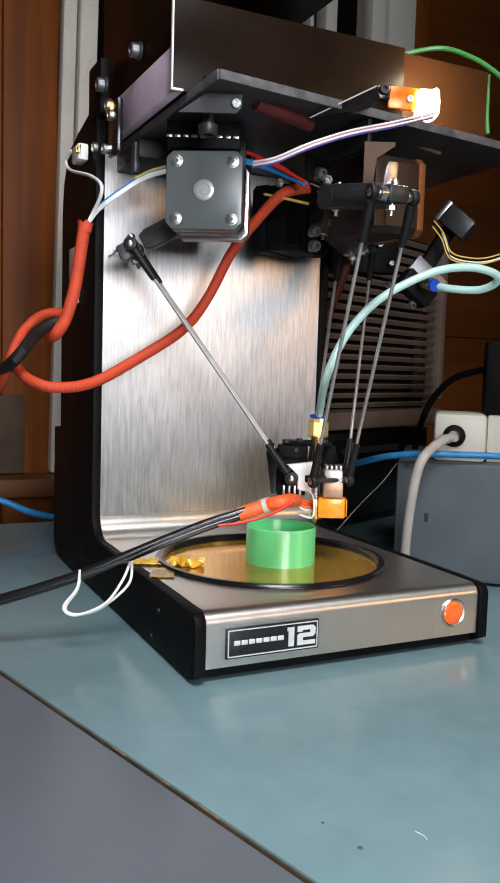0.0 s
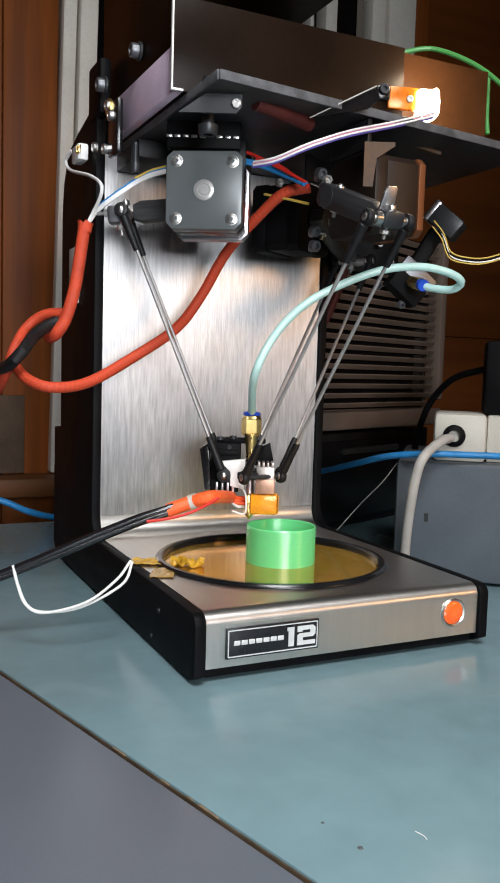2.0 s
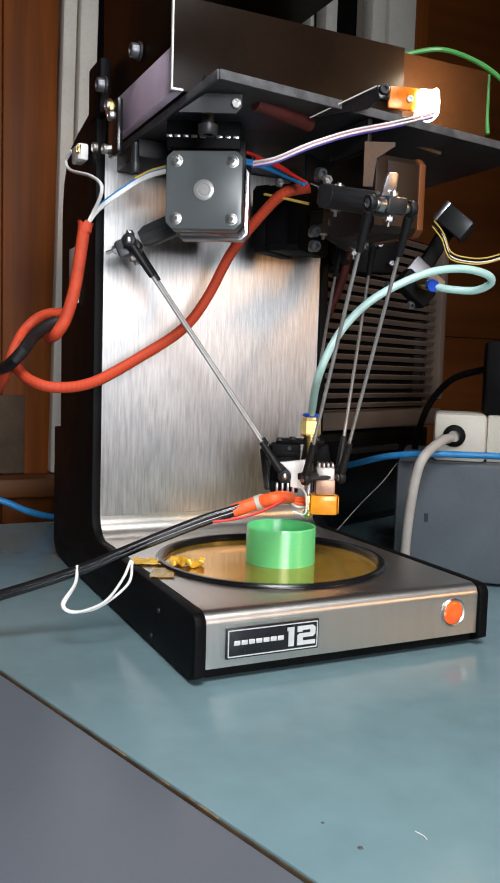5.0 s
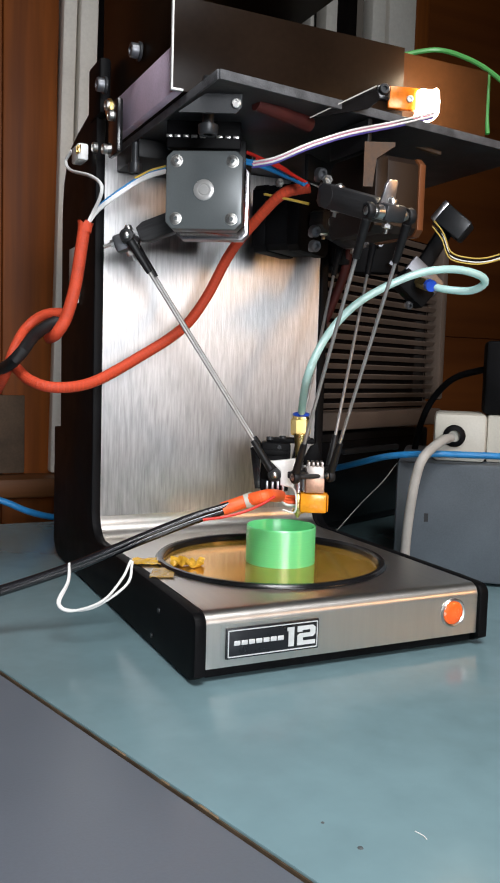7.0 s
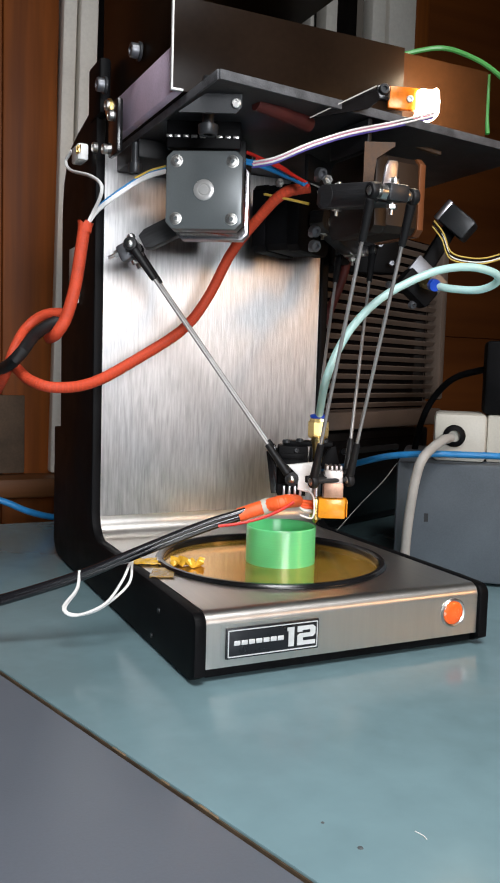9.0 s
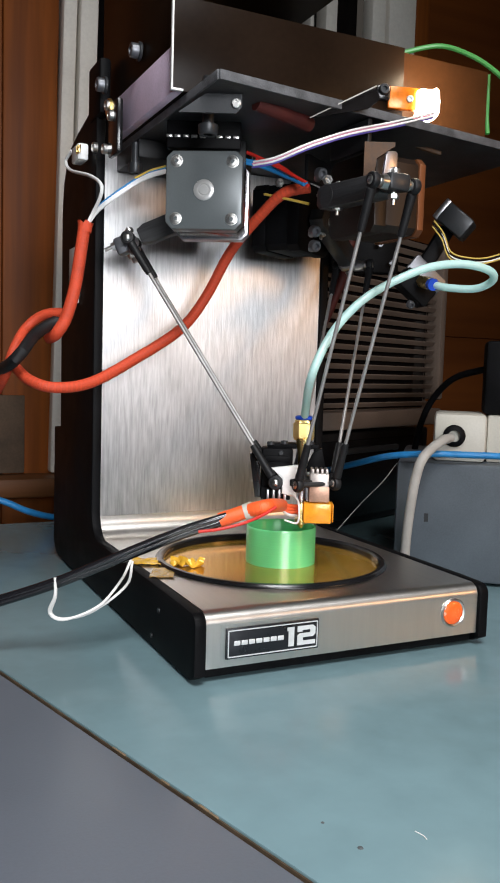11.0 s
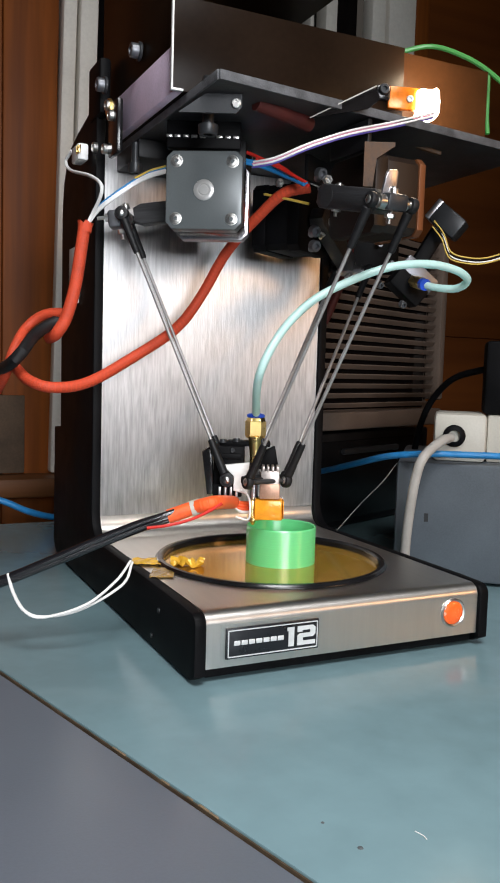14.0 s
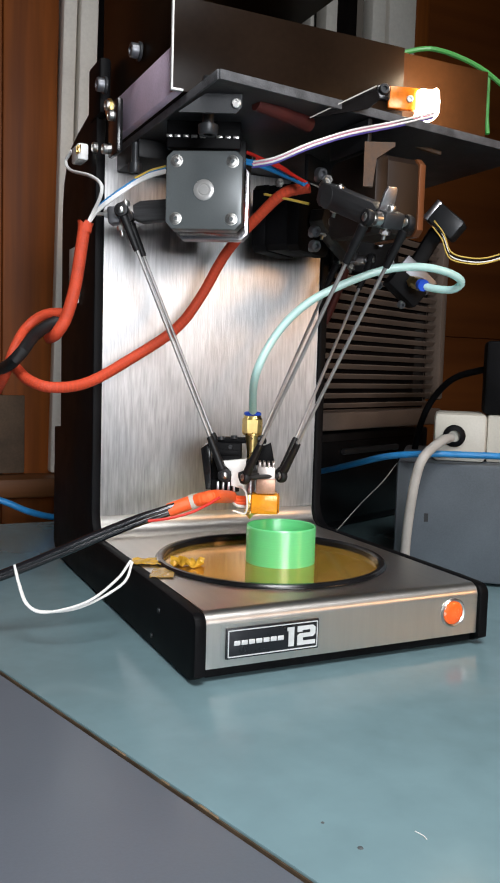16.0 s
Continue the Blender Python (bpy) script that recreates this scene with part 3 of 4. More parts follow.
    # hanging bolt through plate
    p = Vector((0.0184, 0.0578, 0.2776))
    part("plate_bolt", rod(hex_head(bmesh.new(), p - UP * 0.004, (0, 0, -1), 0.0052, 0.005), p + UP * 0.02, p - UP * 0.004, 0.0030), GRAPHITE, hd)
    p = Vector((0.0066, 0.143, 0.2702))
    part("plate_bolt", rod(hex_head(bmesh.new(), p, (0, 0, -1), 0.0040, 0.006), p + UP * 0.012, p, 0.0024), GRAPHITE, hd)
    # motor bracket plate with a row of slots
    m = Matrix.Translation((0.0278, 0.0869, 0.2791)) @ VIEWED
    bk = part("motor_bracket", box(bmesh.new(), (0, 0.004, -0.001), (0.041, 0.006, 0.0165), m, 0.001), BLACK, hd)
    b = bmesh.new()
    for k in range(9):
        if k != 5:
            box(b, (-0.019 + k * 0.0046, 0.0006, -0.003), (0.0034, 0.0014, 0.0016), m, 0.0003)
    part("bracket_teeth", b, CHROME, bk)
    m = Matrix.Translation((0.016, 0.0413, 0.2787)) @ VIEWED
    part("gusset", prism_in(m, [(-0.019, -0.0035), (0.0095, -0.0035), (0.0125, -0.0005), (0.0125, 0.0115), (0.003, 0.0115)], 0.002), GRAPHITE, hd)
    part("gusset_screw", hex_head(bmesh.new(), (0.0246, 0.0367, 0.2797), -FW, 0.0024, 0.0014), CHROME, hd)
    for p in ((0.0884, 0.0636, 0.2592), (0.0975, 0.0843, 0.2313), (0.0974, 0.0836, 0.2227)):
        part("frame_bolt", rod(hex_head(bmesh.new(), Vector(p), (RT * 0.6 - FW - UP * 0.3).normalized(), 0.0034, 0.0040), Vector(p), Vector(p) + FW * 0.012, 0.0022), DULL, hd)
    for p in ((0.0895, 0.057, 0.2544), (0.0842, 0.1047, 0.261)):
        part("frame_nut", hex_head(bmesh.new(), Vector(p), (RT * 0.4 - FW).normalized(), 0.0028, 0.0026, False), CHROME, hd)
    part("rear_bracket", box(box(bmesh.new(), (0, 0, 0), (0.052, 0.012, 0.062), Matrix.Translation((0.196, 0.182, 0.2535)) @ VIEWED, 0.002), (-0.018, -0.010, -0.012), (0.014, 0.012, 0.030), Matrix.Translation((0.196, 0.182, 0.2535)) @ VIEWED, 0.0015), BLACK, hd, "black rear motor bracket")
    for q in ((0.1807, 0.1752, 0.2380), (0.2000, 0.1660, 0.2420), (0.2080, 0.1620, 0.2290)):
        part("bracket_screw", hex_head(bmesh.new(), q, -FW, 0.0020, 0.0030), DULL, hd)
    # tan wooden strut and strips under the plate
    part("strut", prism_in(Matrix.Translation((0.099, 0.0273, 0.2593)) @ VIEWED, [(-0.0040, -0.0125), (0.0010, -0.0125), (0.0026, 0.0020), (0.0120, 0.0085), (0.0120, 0.0105), (-0.0040, 0.0105)], 0.003), RUST, hd, "brown stained strut")
    part("strip", box(bmesh.new(), (0, 0, 0), (0.034, 0.003, 0.0022), turned((0.1577, 0.0718, 0.286), Vector((0.1684, 0.0664, 0.2823)) - Vector((0.1471, 0.0772, 0.289))), 0.0004), RUST, hd)
    part("flap", prism_in(Matrix.Translation((0.0848, 0.0287, 0.2841)) @ VIEWED, [(-0.021, -0.005), (0.013, 0.012), (0.016, 0.006), (0.010, 0.001)], 0.0008), NIGHT, hd)
    part("flap_edge", box(bmesh.new(), (0, 0, 0), (0.038, 0.0006, 0.0006), turned((0.0813, 0.0290, 0.2876), RT * 0.034 + UP * 0.017), 0.0001), GREY_CABLE, hd)


def prism_in(m, pts, depth):
    """An outline in a pose's x and z, drawn out along its y."""
    b = prism(pts, "y", 0, depth, 0.0)
    b.transform(m)
    return b


def build_led():
    p = Vector((0.1507, 0.052, 0.3032))
    led = thing("led_lamp", p, "glowing white lamp board taped with amber film", "lamp")
    m = Matrix.Translation(p) @ turned((0, 0, 0), (0.96, -0.28, 0))
    outline = [(-0.0063, -0.0070), (-0.0035, -0.0088)] + arc(0.0010, -0.0030, 0.0062, -90, 0, 6) + [(0.0074, 0.0020), (0.0066, 0.0075), (0.0052, 0.0092), (0.0030, 0.0080), (-0.0040, 0.0080), (-0.0063, 0.0066)]
    part("board", prism_in(m @ Matrix.Translation((0, -0.0022, 0)), outline, 0.0044), LED, led, "glowing lamp face")
    part("tape", box(bmesh.new(), (-0.0138, 0.0008, 0.0025), (0.0185, 0.0035, 0.0125), m, 0.0008), LAMP_FILM, led, "amber film")
    part("screw", hex_head(bmesh.new(), m @ Vector((-0.0105, -0.001, 0.002)), m.to_3x3() @ Vector((0, -1, 0)), 0.0020, 0.0012), CHROME, led)
    part("clip", box(bmesh.new(), (-0.026, 0.001, 0.0045), (0.009, 0.006, 0.009), m, 0.002), BLACK_GLOSS, led)
    part("clip_bolt", hex_head(bmesh.new(), m @ Vector((-0.0265, -0.002, 0.0055)), m.to_3x3() @ Vector((0, -1, 0)), 0.0030, 0.003), GRAPHITE, led)
    part("arm", cable([m @ Vector((-0.022, 0.002, 0.002)), m @ Vector((-0.03, 0.006, -0.002)), m @ Vector((-0.035, 0.012, -0.006))], 0.002, 10, 8), BLACK, led)
    ws = [((0.1509, 0.044, 0.2959), (0.1317, 0.037, 0.2885), (0.1131, 0.034, 0.282), (0.0861, 0.03, 0.273), (0.0641, 0.032, 0.2641), (0.0501, 0.042, 0.2573), (0.0435, 0.055, 0.2568))]
    for k, mt in enumerate((WHITE, PINK, WHITE, VIOLET)):
        w = thing("lamp_wire", ws[0][0], "thin lamp wire running under the head plate", "wire", "lamp wires")
        o = Vector((0, 0.001 * (k % 2), (1.2 - k) * 0.0009))
        part("strand", cable([Vector(q) + o for q in ws[0]], 0.00052, 40, 8), mt, w)


# ---- delta drive ----
AX, AY, ZP = 0.0883, 0.0973, 0.2445
PIVOT, ARM, ROD_LEN, EFF_R, SEP, ZE = 0.0454, 0.0533, 0.1674, 0.0156, 0.0253, 0.0851
DRIVE_YAW, RHO, CX, CY = 0.4675, 0.0208, 0.0864, 0.0917


def spoke(k):
    az = math.pi - DRIVE_YAW + k * 2 * math.pi / 3
    d = Vector((math.cos(az), math.sin(az), 0))
    return d, Vector((-d.y, d.x, 0))


def angle(t):
    """Where on its circle the nozzle is: a quick round one way, a short stop, a slow round back."""
    if t < 5.7:
        return radians(3.55 + 78.3 * t)
    if t < 5.886:
        return radians(450)
    return radians(90 - 29.03 * (t - 5.886))


def offset(t):
    a = angle(t) - YAW
    return Vector((RHO * math.cos(a), RHO * math.sin(a), 0))


def head_at(t):
    return Vector((CX, CY, ZE)) + offset(t)


def drive(t):
    """For each arm: its pivot, swing, knee and joint on the print head."""
    e, out = head_at(t), []
    for k in range(3):
        d, n = spoke(k)
        b = Vector((AX, AY, ZP)) + PIVOT * d
        j = e + EFF_R * d
        v = j - b
        x, y, z = v.dot(d), v.dot(n), v.z
        dist = math.hypot(x, z)
        c = (ARM ** 2 + dist ** 2 - (ROD_LEN ** 2 - y * y)) / (2 * ARM * dist)
        g = math.atan2(z, x) + math.acos(max(-1, min(1, c)))
        out.append((b, g, b + ARM * (math.cos(g) * d + math.sin(g) * UP), j, d, n))
    return out


def arm_pose(t, k):
    b, g, _, _, d, n = drive(t)[k]
    x = math.cos(g) * d + math.sin(g) * UP
    return Matrix.Translation(b) @ Matrix((x, n, x.cross(n))).transposed().to_4x4()


def rod_pose(t, k, s):
    _, _, knee, j, d, n = drive(t)[k]
    a = knee + s * SEP / 2 * n
    z = (j - knee).normalized()
    x = n.cross(z).normalized()
    return Matrix.Translation(a) @ Matrix((x, z.cross(x), z)).transposed().to_4x4()


def build_motor(k):
    d, n = spoke(k)
    pivot = Vector((AX, AY, ZP)) + PIVOT * d
    m = Matrix.Translation(pivot) @ Matrix((-d, -n, UP)).transposed().to_4x4()  # own y points from cap to shaft
    if k == 0:
        m = Matrix.Translation(pivot) @ pose(0, 0, 0, 0, 0, -30.6)
    mo = thing("stepper_motor", pivot, ("black stepper motor with silver screws behind the front bracket", "stepper motor with warm light painted on its casing, beside the swing arm", "black stepper motor hung under the head")[k], "motor", "stepper motors")
    if k == 1:
        m = Matrix.Translation(n * 0.006) @ m
    h, ch = 0.02115, 0.0035
    ends, back, sc = (0.010, 0.0262, 0.0345), -0.041, 1.0
    if k == 0:
        ends, back, sc = (0.011, 0.0345, 0.0430), -0.0491, 0.981
        m = Matrix.Translation((0.0011, -0.0004, -0.0017)) @ m
    if k == 1:
        ends = (0.0045, 0.0262, 0.0345)
    h *= sc

    def oct(s, c):
        return [(-s + c, -s), (s - c, -s), (s, -s + c), (s, s - c), (s - c, s), (-s + c, s), (-s, s - c), (-s, -s + c)]
    sh = Matrix.Translation((0, back, 0.0018))
    # the middle motor's brown and orange are painted warm light
    for nm, y0, y1, s, mt in (("rear_cap", 0.0, ends[0], h, (CAP, ORANGE_LIT, BLACK)[k]), ("stator", ends[0] + 0.0001, ends[1], h - 0.0006, (BLACK_GLOSS, BROWN_LIT, BLACK)[k]), ("front_cap", ends[1] + 0.0001, ends[2], h + 0.0004, (ALU, BROWN_LIT, BLACK)[k])):
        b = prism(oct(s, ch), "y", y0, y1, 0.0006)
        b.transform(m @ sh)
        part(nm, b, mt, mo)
    b = bmesh.new()
    for x, z in ((-1, -1), (1, -1), (1, 1), (-1, 1)):
        p = m @ sh @ Vector((x * 0.0155 * sc, 0.0002, z * 0.0155 * sc))
        q = lathe(p, m.to_3x3() @ Vector((0, -1, 0)), [(0.0034, -0.001), (0.0034, 0.0002), (0.0028, 0.0003), (0.0026, 0.0001), (0.0024, 0.0006), (0.0012, 0.0008), (0.001, -0.0002), (0, -0.0002)], 18)
        part("cap_screw", q, CHROME, mo)
    bb = lathe(m @ sh @ Vector((0, 0, 0)), m.to_3x3() @ Vector((0, -1, 0)), [(0.0056, -0.001), (0.0056, 0.0005), (0.0051, 0.0008), (0.0034, 0.0008), (0.0032, 0.0005), (0.0026, 0.0005), (0.0024, 0.0009), (0, 0.0010)], 28)
    part("bearing", bb, BEARING, mo, "bright bearing and shaft end")
    part("shaft", rod(bmesh.new(), m @ Vector((0, -0.008, 0)), m @ Vector((0, 0.007, 0)), 0.0025), CHROME, mo)
    part("hanger", box(bmesh.new(), (0, -0.0042, 0.0315), (0.036, 0.003, 0.016), m, 0.0008), MATTE_BLACK, mo)
    return mo


def build_arm(k):
    label = ("black printed swing arm with silver knee screw", "black printed swing arm with bright knee joint and tab", "black printed swing arm half hidden under the head")[k]
    ar = thing("swing_arm", (0, 0, 0), label, "arm", "swing arms", arm_pose(0, k))
    b = prism([(-0.006, -0.0064), (0.043, -0.0060), (0.0475, -0.0040), (0.0475, 0.0040), (0.043, 0.0060), (-0.006, 0.0064), (-0.0095, 0.004), (-0.0095, -0.004)], "y", -0.0045, 0.0055, 0.0008)
    part("bar", b, PRINTED_BLACK, ar, local=True)
    part("hub", lathe((0, -0.0046, 0), (0, 1, 0), [(0, 0), (0.0062, 0), (0.0068, 0.001), (0.0068, 0.010), (0.0062, 0.011), (0, 0.011)], 24), PRINTED_BLACK, ar, local=True)
    part("knee_axle", lathe((ARM, -SEP / 2, 0), (0, 1, 0), [(0, 0), (0.0018, 0), (0.0018, 0.004), (0.0034, 0.0042), (0.0038, 0.009), (0.0038, SEP - 0.009), (0.0034, SEP - 0.0042), (0.0018, SEP - 0.004), (0.0018, SEP), (0, SEP)], 18), CHROME if k == 1 else ALU, ar, local=True)
    for x in (0.0035, ARM - 0.001):
        b = rod(bmesh.new(), (x, 0.001, -0.010), (x, 0.001, 0.008), 0.0011, seg=10)
        part("screw", b, CHROME, ar, local=True)
        part("nut", hex_head(bmesh.new(), (x, 0.001, -0.0052), (0, 0, -1), 0.0028, 0.0022, False), CHROME, ar, local=True)
        part("screw_head", hex_head(bmesh.new(), (x, 0.001, 0.0046), (0, 0, 1), 0.0026, 0.0026), CHROME, ar, local=True)
    for s in (-1, 1):
        part("ball_stud", ball(bmesh.new(), (ARM, s * SEP / 2, 0), 0.0029), CHROME, ar, local=True)
    if k == 0:
        part("knee_clamp", box(bmesh.new(), (ARM + 0.0052, 0.0, -0.0008), (0.0096, 0.0110, 0.0105), bevel=0.0018), DULL, ar, "bare aluminium knee clamp", local=True)
        part("clamp_screw", rod(hex_head(bmesh.new(), (ARM + 0.002, 0.004, -0.0078), (0, 0, -1), 0.0029, 0.0026, False), (ARM + 0.002, 0.004, 0.0), (ARM + 0.002, 0.004, -0.0135), 0.0013, seg=10), CHROME, ar, local=True)
        part("tip_screw", rod(rod(bmesh.new(), (ARM + 0.008, 0.002, 0.0005), (ARM + 0.0165, 0.002, 0.0005), 0.0011, seg=10), (ARM + 0.0097, 0.002, 0.0005), (ARM + 0.0120, 0.002, 0.0005), 0.0025, seg=6), CHROME, ar, local=True)
    if k == 1:
        part("hub_pin", rod(rod(bmesh.new(), (-0.016, 0.003, 0.0035), (0.004, 0.003, 0.0035), 0.0019, seg=14, bevel=0.0004), (-0.0175, 0.003, 0.0035), (-0.016, 0.003, 0.0035), 0.0026, seg=6), CHROME, ar, "bright steel pin", local=True)
        b = prism([(-0.0055, 0.002), (0.0035, 0.002), (0.0028, 0.0150), (0.0018, 0.0160), (-0.0030, 0.0155), (-0.0042, 0.0130)], "x", ARM - 0.0036, ARM - 0.0020, 0.0003)
        part("tab", b, ALU, ar, "bare aluminium tab", local=True)
        part("clamp", box(bmesh.new(), (ARM - 0.0005, 0.001, 0.0005), (0.010, 0.0125, 0.0085), bevel=0.0016), GRAPHITE, ar, local=True)
    return ar


def build_rod(k, s):
    ro = thing("push_rod", (0, 0, 0), "thin steel push rod with black plastic ball ends", "rod", "push rods", rod_pose(0, k, s))
    part("shaft", rod(bmesh.new(), (0, 0, 0.020), (0, 0, ROD_LEN - 0.020), 0.00104, seg=12), ROD, ro, local=True)
    for z0, up in ((0, 1), (ROD_LEN, -1)):
        b = lathe((0, 0, z0), (0, 0, up), [(0.0015, 0.003), (0.0026, 0.0042), (0.0023, 0.012), (0.0021, 0.0225), (0.0019, 0.0250), (0.0012, 0.0252), (0.0, 0.0252)], 14)
        merge(b, lathe((0, -0.0021, z0), (0, 1, 0), [(0.0024, 0), (0.0038, 0.0003), (0.0042, 0.0012), (0.0042, 0.0030), (0.0038, 0.0039), (0.0024, 0.0042), (0.0024, 0)], 20))
        part("rod_end", b, MATTE_BLACK, ro, "black plastic ball end", local=True)
    return ro


def build_print_head():
    """Own axes: x across the view, y away from it, z up, from the level of the joints."""
    ph = thing("print_head", (0, 0, 0), "small hot-end print head with brass fitting and amber heater block", "print head", "", Matrix.Translation(head_at(0)) @ VIEWED)
    tri = []
    for k in range(3):
        d, n = spoke(k)
        for s in (-1, 1):
            p = EFF_R * 0.86 * d + s * 0.0072 * n
            tri.append((p.dot(RT), p.dot(FW)))
    part("carrier", prism(tri, "z", -0.0022, 0.0022, 0.0006), MATTE_BLACK, ph, "black triangular carrier plate", local=True)
    for k in range(3):
        d, n = spoke(k)
        c = EFF_R * d
        c = Vector((c.dot(RT), c.dot(FW), 0))
        ax = Vector((n.dot(RT), n.dot(FW), 0))
        part("joint_axle", rod(bmesh.new(), c - ax * SEP / 2, c + ax * SEP / 2, 0.0014, seg=12), GRAPHITE, ph, local=True)
        for s in (-1, 1):
            part("ball_stud", ball(bmesh.new(), c + ax * s * SEP / 2, 0.0029), CHROME, ph, local=True)
    # tall black bracket with ribs on the arm side
    part("bracket", box(box(bmesh.new(), (-0.0150, 0.003, 0.0055), (0.0180, 0.016, 0.0270), bevel=0.0014), (-0.006, 0.006, 0.0200), (0.030, 0.013, 0.0030), bevel=0.0008), BLACK, ph, "black bracket", local=True)
    part("bracket_wing", prism([(-0.0275, -0.0100), (-0.0235, -0.0100), (-0.0255, 0.0190), (-0.0310, 0.0150)], "y", -0.004, 0.012, 0.0004), BLACK_GLOSS, ph, local=True)
    part("rear_wing", prism([(0.0015, 0.004), (0.0150, 0.004), (0.0120, 0.0185), (0.0070, 0.0160)], "y", 0.010, 0.0125, 0.0003), BLACK, ph, local=True)
    for x, z in ((-0.019, 0.0215), (-0.011, 0.0222), (0.004, 0.0222)):
        part("bracket_screw", hex_head(bmesh.new(), (x, 0.0, z - 0.001), UP, 0.0022, 0.0020), GRAPHITE, ph, local=True)
    part("bracket_rib", box(bmesh.new(), (-0.0150, -0.0056, 0.0130), (0.0150, 0.0022, 0.0035), bevel=0.0006), BLACK, ph, local=True)
    part("bracket_screw", hex_head(bmesh.new(), (-0.0130, -0.0050, 0.0165), (0, -1, 0), 0.0014, 0.0014), GRAPHITE, ph, local=True)
    for k in range(4):
        part("comb_tooth", box(bmesh.new(), (-0.0200 + k * 0.0033, -0.0075, -0.0075), (0.0015, 0.003, 0.0060), bevel=0.0004), ALU, ph, local=True)
    part("comb", box(bmesh.new(), (-0.0155, -0.0045, -0.0072), (0.0170, 0.004, 0.0070), bevel=0.0005), BLACK, ph, local=True)
    part("insulator", prism([(-0.0120, -0.0065), (-0.0037, -0.0085), (-0.0030, 0.0100), (-0.0185, 0.0080), (-0.0120, 0.002)], "y", -0.0105, -0.0055, 0.0005), WHITE, ph, "white insulating block", local=True)
    # fitting, heat break, heat sink, heater, nozzle
    part("collar", lathe((0, 0, 0.0357), UP, [(0, 0), (0.0046, 0), (0.0053, 0.0006), (0.0053, 0.0018), (0.0042, 0.0024), (0, 0.0024)], 20), COLLAR_BLUE, ph, "blue release collar", local=True)
    b = lathe((0, 0, 0.0247), UP, [(0, 0), (0.0056, 0), (0.0062, 0.0005), (0.0062, 0.0088), (0.0056, 0.0094), (0.0050, 0.0110), (0, 0.0110)], 6)
    part("fitting", b, BRASS, ph, "brass hexagon fitting", local=True)
    part("fitting_thread", lathe((0, 0, 0.0092), UP, [(0, 0), (0.0028, 0), (0.0030, 0.006), (0.0042, 0.0145), (0.0058, 0.0148), (0.0058, 0.0156), (0, 0.0156)], 24), BRASS, ph, local=True)
    b = bmesh.new()
    box(b, (0.0092, -0.0075, -0.0020), (0.0108, 0.010, 0.0160), bevel=0.0005)
    for k in range(4):
        box(b, (0.0052 + k * 0.0027, -0.0075, 0.0068), (0.0016, 0.010, 0.0036), bevel=0.0003)
    part("heat_sink", b, HEAT_ALU, ph, "small finned aluminium heat sink", local=True)
    part("block", box(bmesh.new(), (0.0092, -0.0078, -0.0060), (0.0116, 0.0112, 0.0090), bevel=0.0006), HEAT_BLOCK, ph, "pinkish tarnished metal block", local=True)
    part("heat_break", rod(bmesh.new(), (0, 0, -0.012), (0, 0, 0.007), 0.0026), ALU, ph, local=True)
    heater = part("heater_block", box(bmesh.new(), (0.0088, -0.0045, -0.0170), (0.0165, 0.016, 0.0122), bevel=0.0012), KAPTON, ph, "heater block wrapped in amber tape", local=True)
    part("tape_flap", box(bmesh.new(), (0.0173, -0.009, -0.0164), (0.0005, 0.012, 0.0104), bevel=0.0002), KAPTON, heater, local=True)
    part("end_cap", box(bmesh.new(), (-0.0008, -0.0045, -0.0168), (0.0024, 0.015, 0.0105), bevel=0.0006), BRASS, ph, local=True)
    part("thermistor_wire", cable([(-0.008, -0.010, -0.0065), (-0.0045, -0.0125, -0.0075), (-0.0022, -0.0132, -0.012), (-0.0026, -0.0132, -0.0225), (-0.010, -0.012, -0.0215)], 0.0006, 24, 8), WHITE, ph, "white glass-fibre wire", local=True)
    part("nozzle", lathe((0, 0, -0.0282), UP, [(0, 0), (0.0006, 0), (0.0022, 0.0026), (0.0036, 0.0028), (0.0036, 0.0058), (0, 0.0058)], 12), BRASS, ph, "brass nozzle", local=True)
    for k, mt in enumerate((ORANGE_TAPE, ORANGE_TAPE, ORANGE_TAPE, WHITE, ORANGE_TAPE)):
        z = -0.0142 - 0.0017 * (k % 4)
        part("heater_lead", cable([(-0.002, -0.006 - 0.0012 * (k // 2), z), (-0.008, -0.007, z + 0.0004), (-0.013, -0.007, -0.0135 - 0.0008 * (k % 3))], 0.0010, 14, 8), mt, ph, local=True)
    return ph


# ---- printed ring ----
def build_print():
    c = Vector((0.0866, 0.0914, TOP - 0.0018))
    pr = thing("printed_ring", c, "translucent green printed plastic ring on the amber bed", "printed part")
    # printed layers: a shallow bead each
    beads = []
    for k in range(54):
        z = k * 0.0004
        beads += [(0.02106, z + 0.00002), (0.02110, z + 0.00012), (0.02110, z + 0.00028)]
    part("wall", lathe(c, UP, [(0.0200, 0)] + beads + [(0.0210, 0.0218), (0.0206, 0.0223), (0.0201, 0.0218), (0.0200, 0.001), (0.0200, 0)], 72), GREEN, pr)
    part("floor", lathe(c, UP, [(0, 0.0001), (0.0199, 0.0001), (0.0199, 0.0010), (0, 0.0010)], 64), GREEN, pr)


# ---- hoses and leads that follow the head, in rigid links ----
CHAINS = []


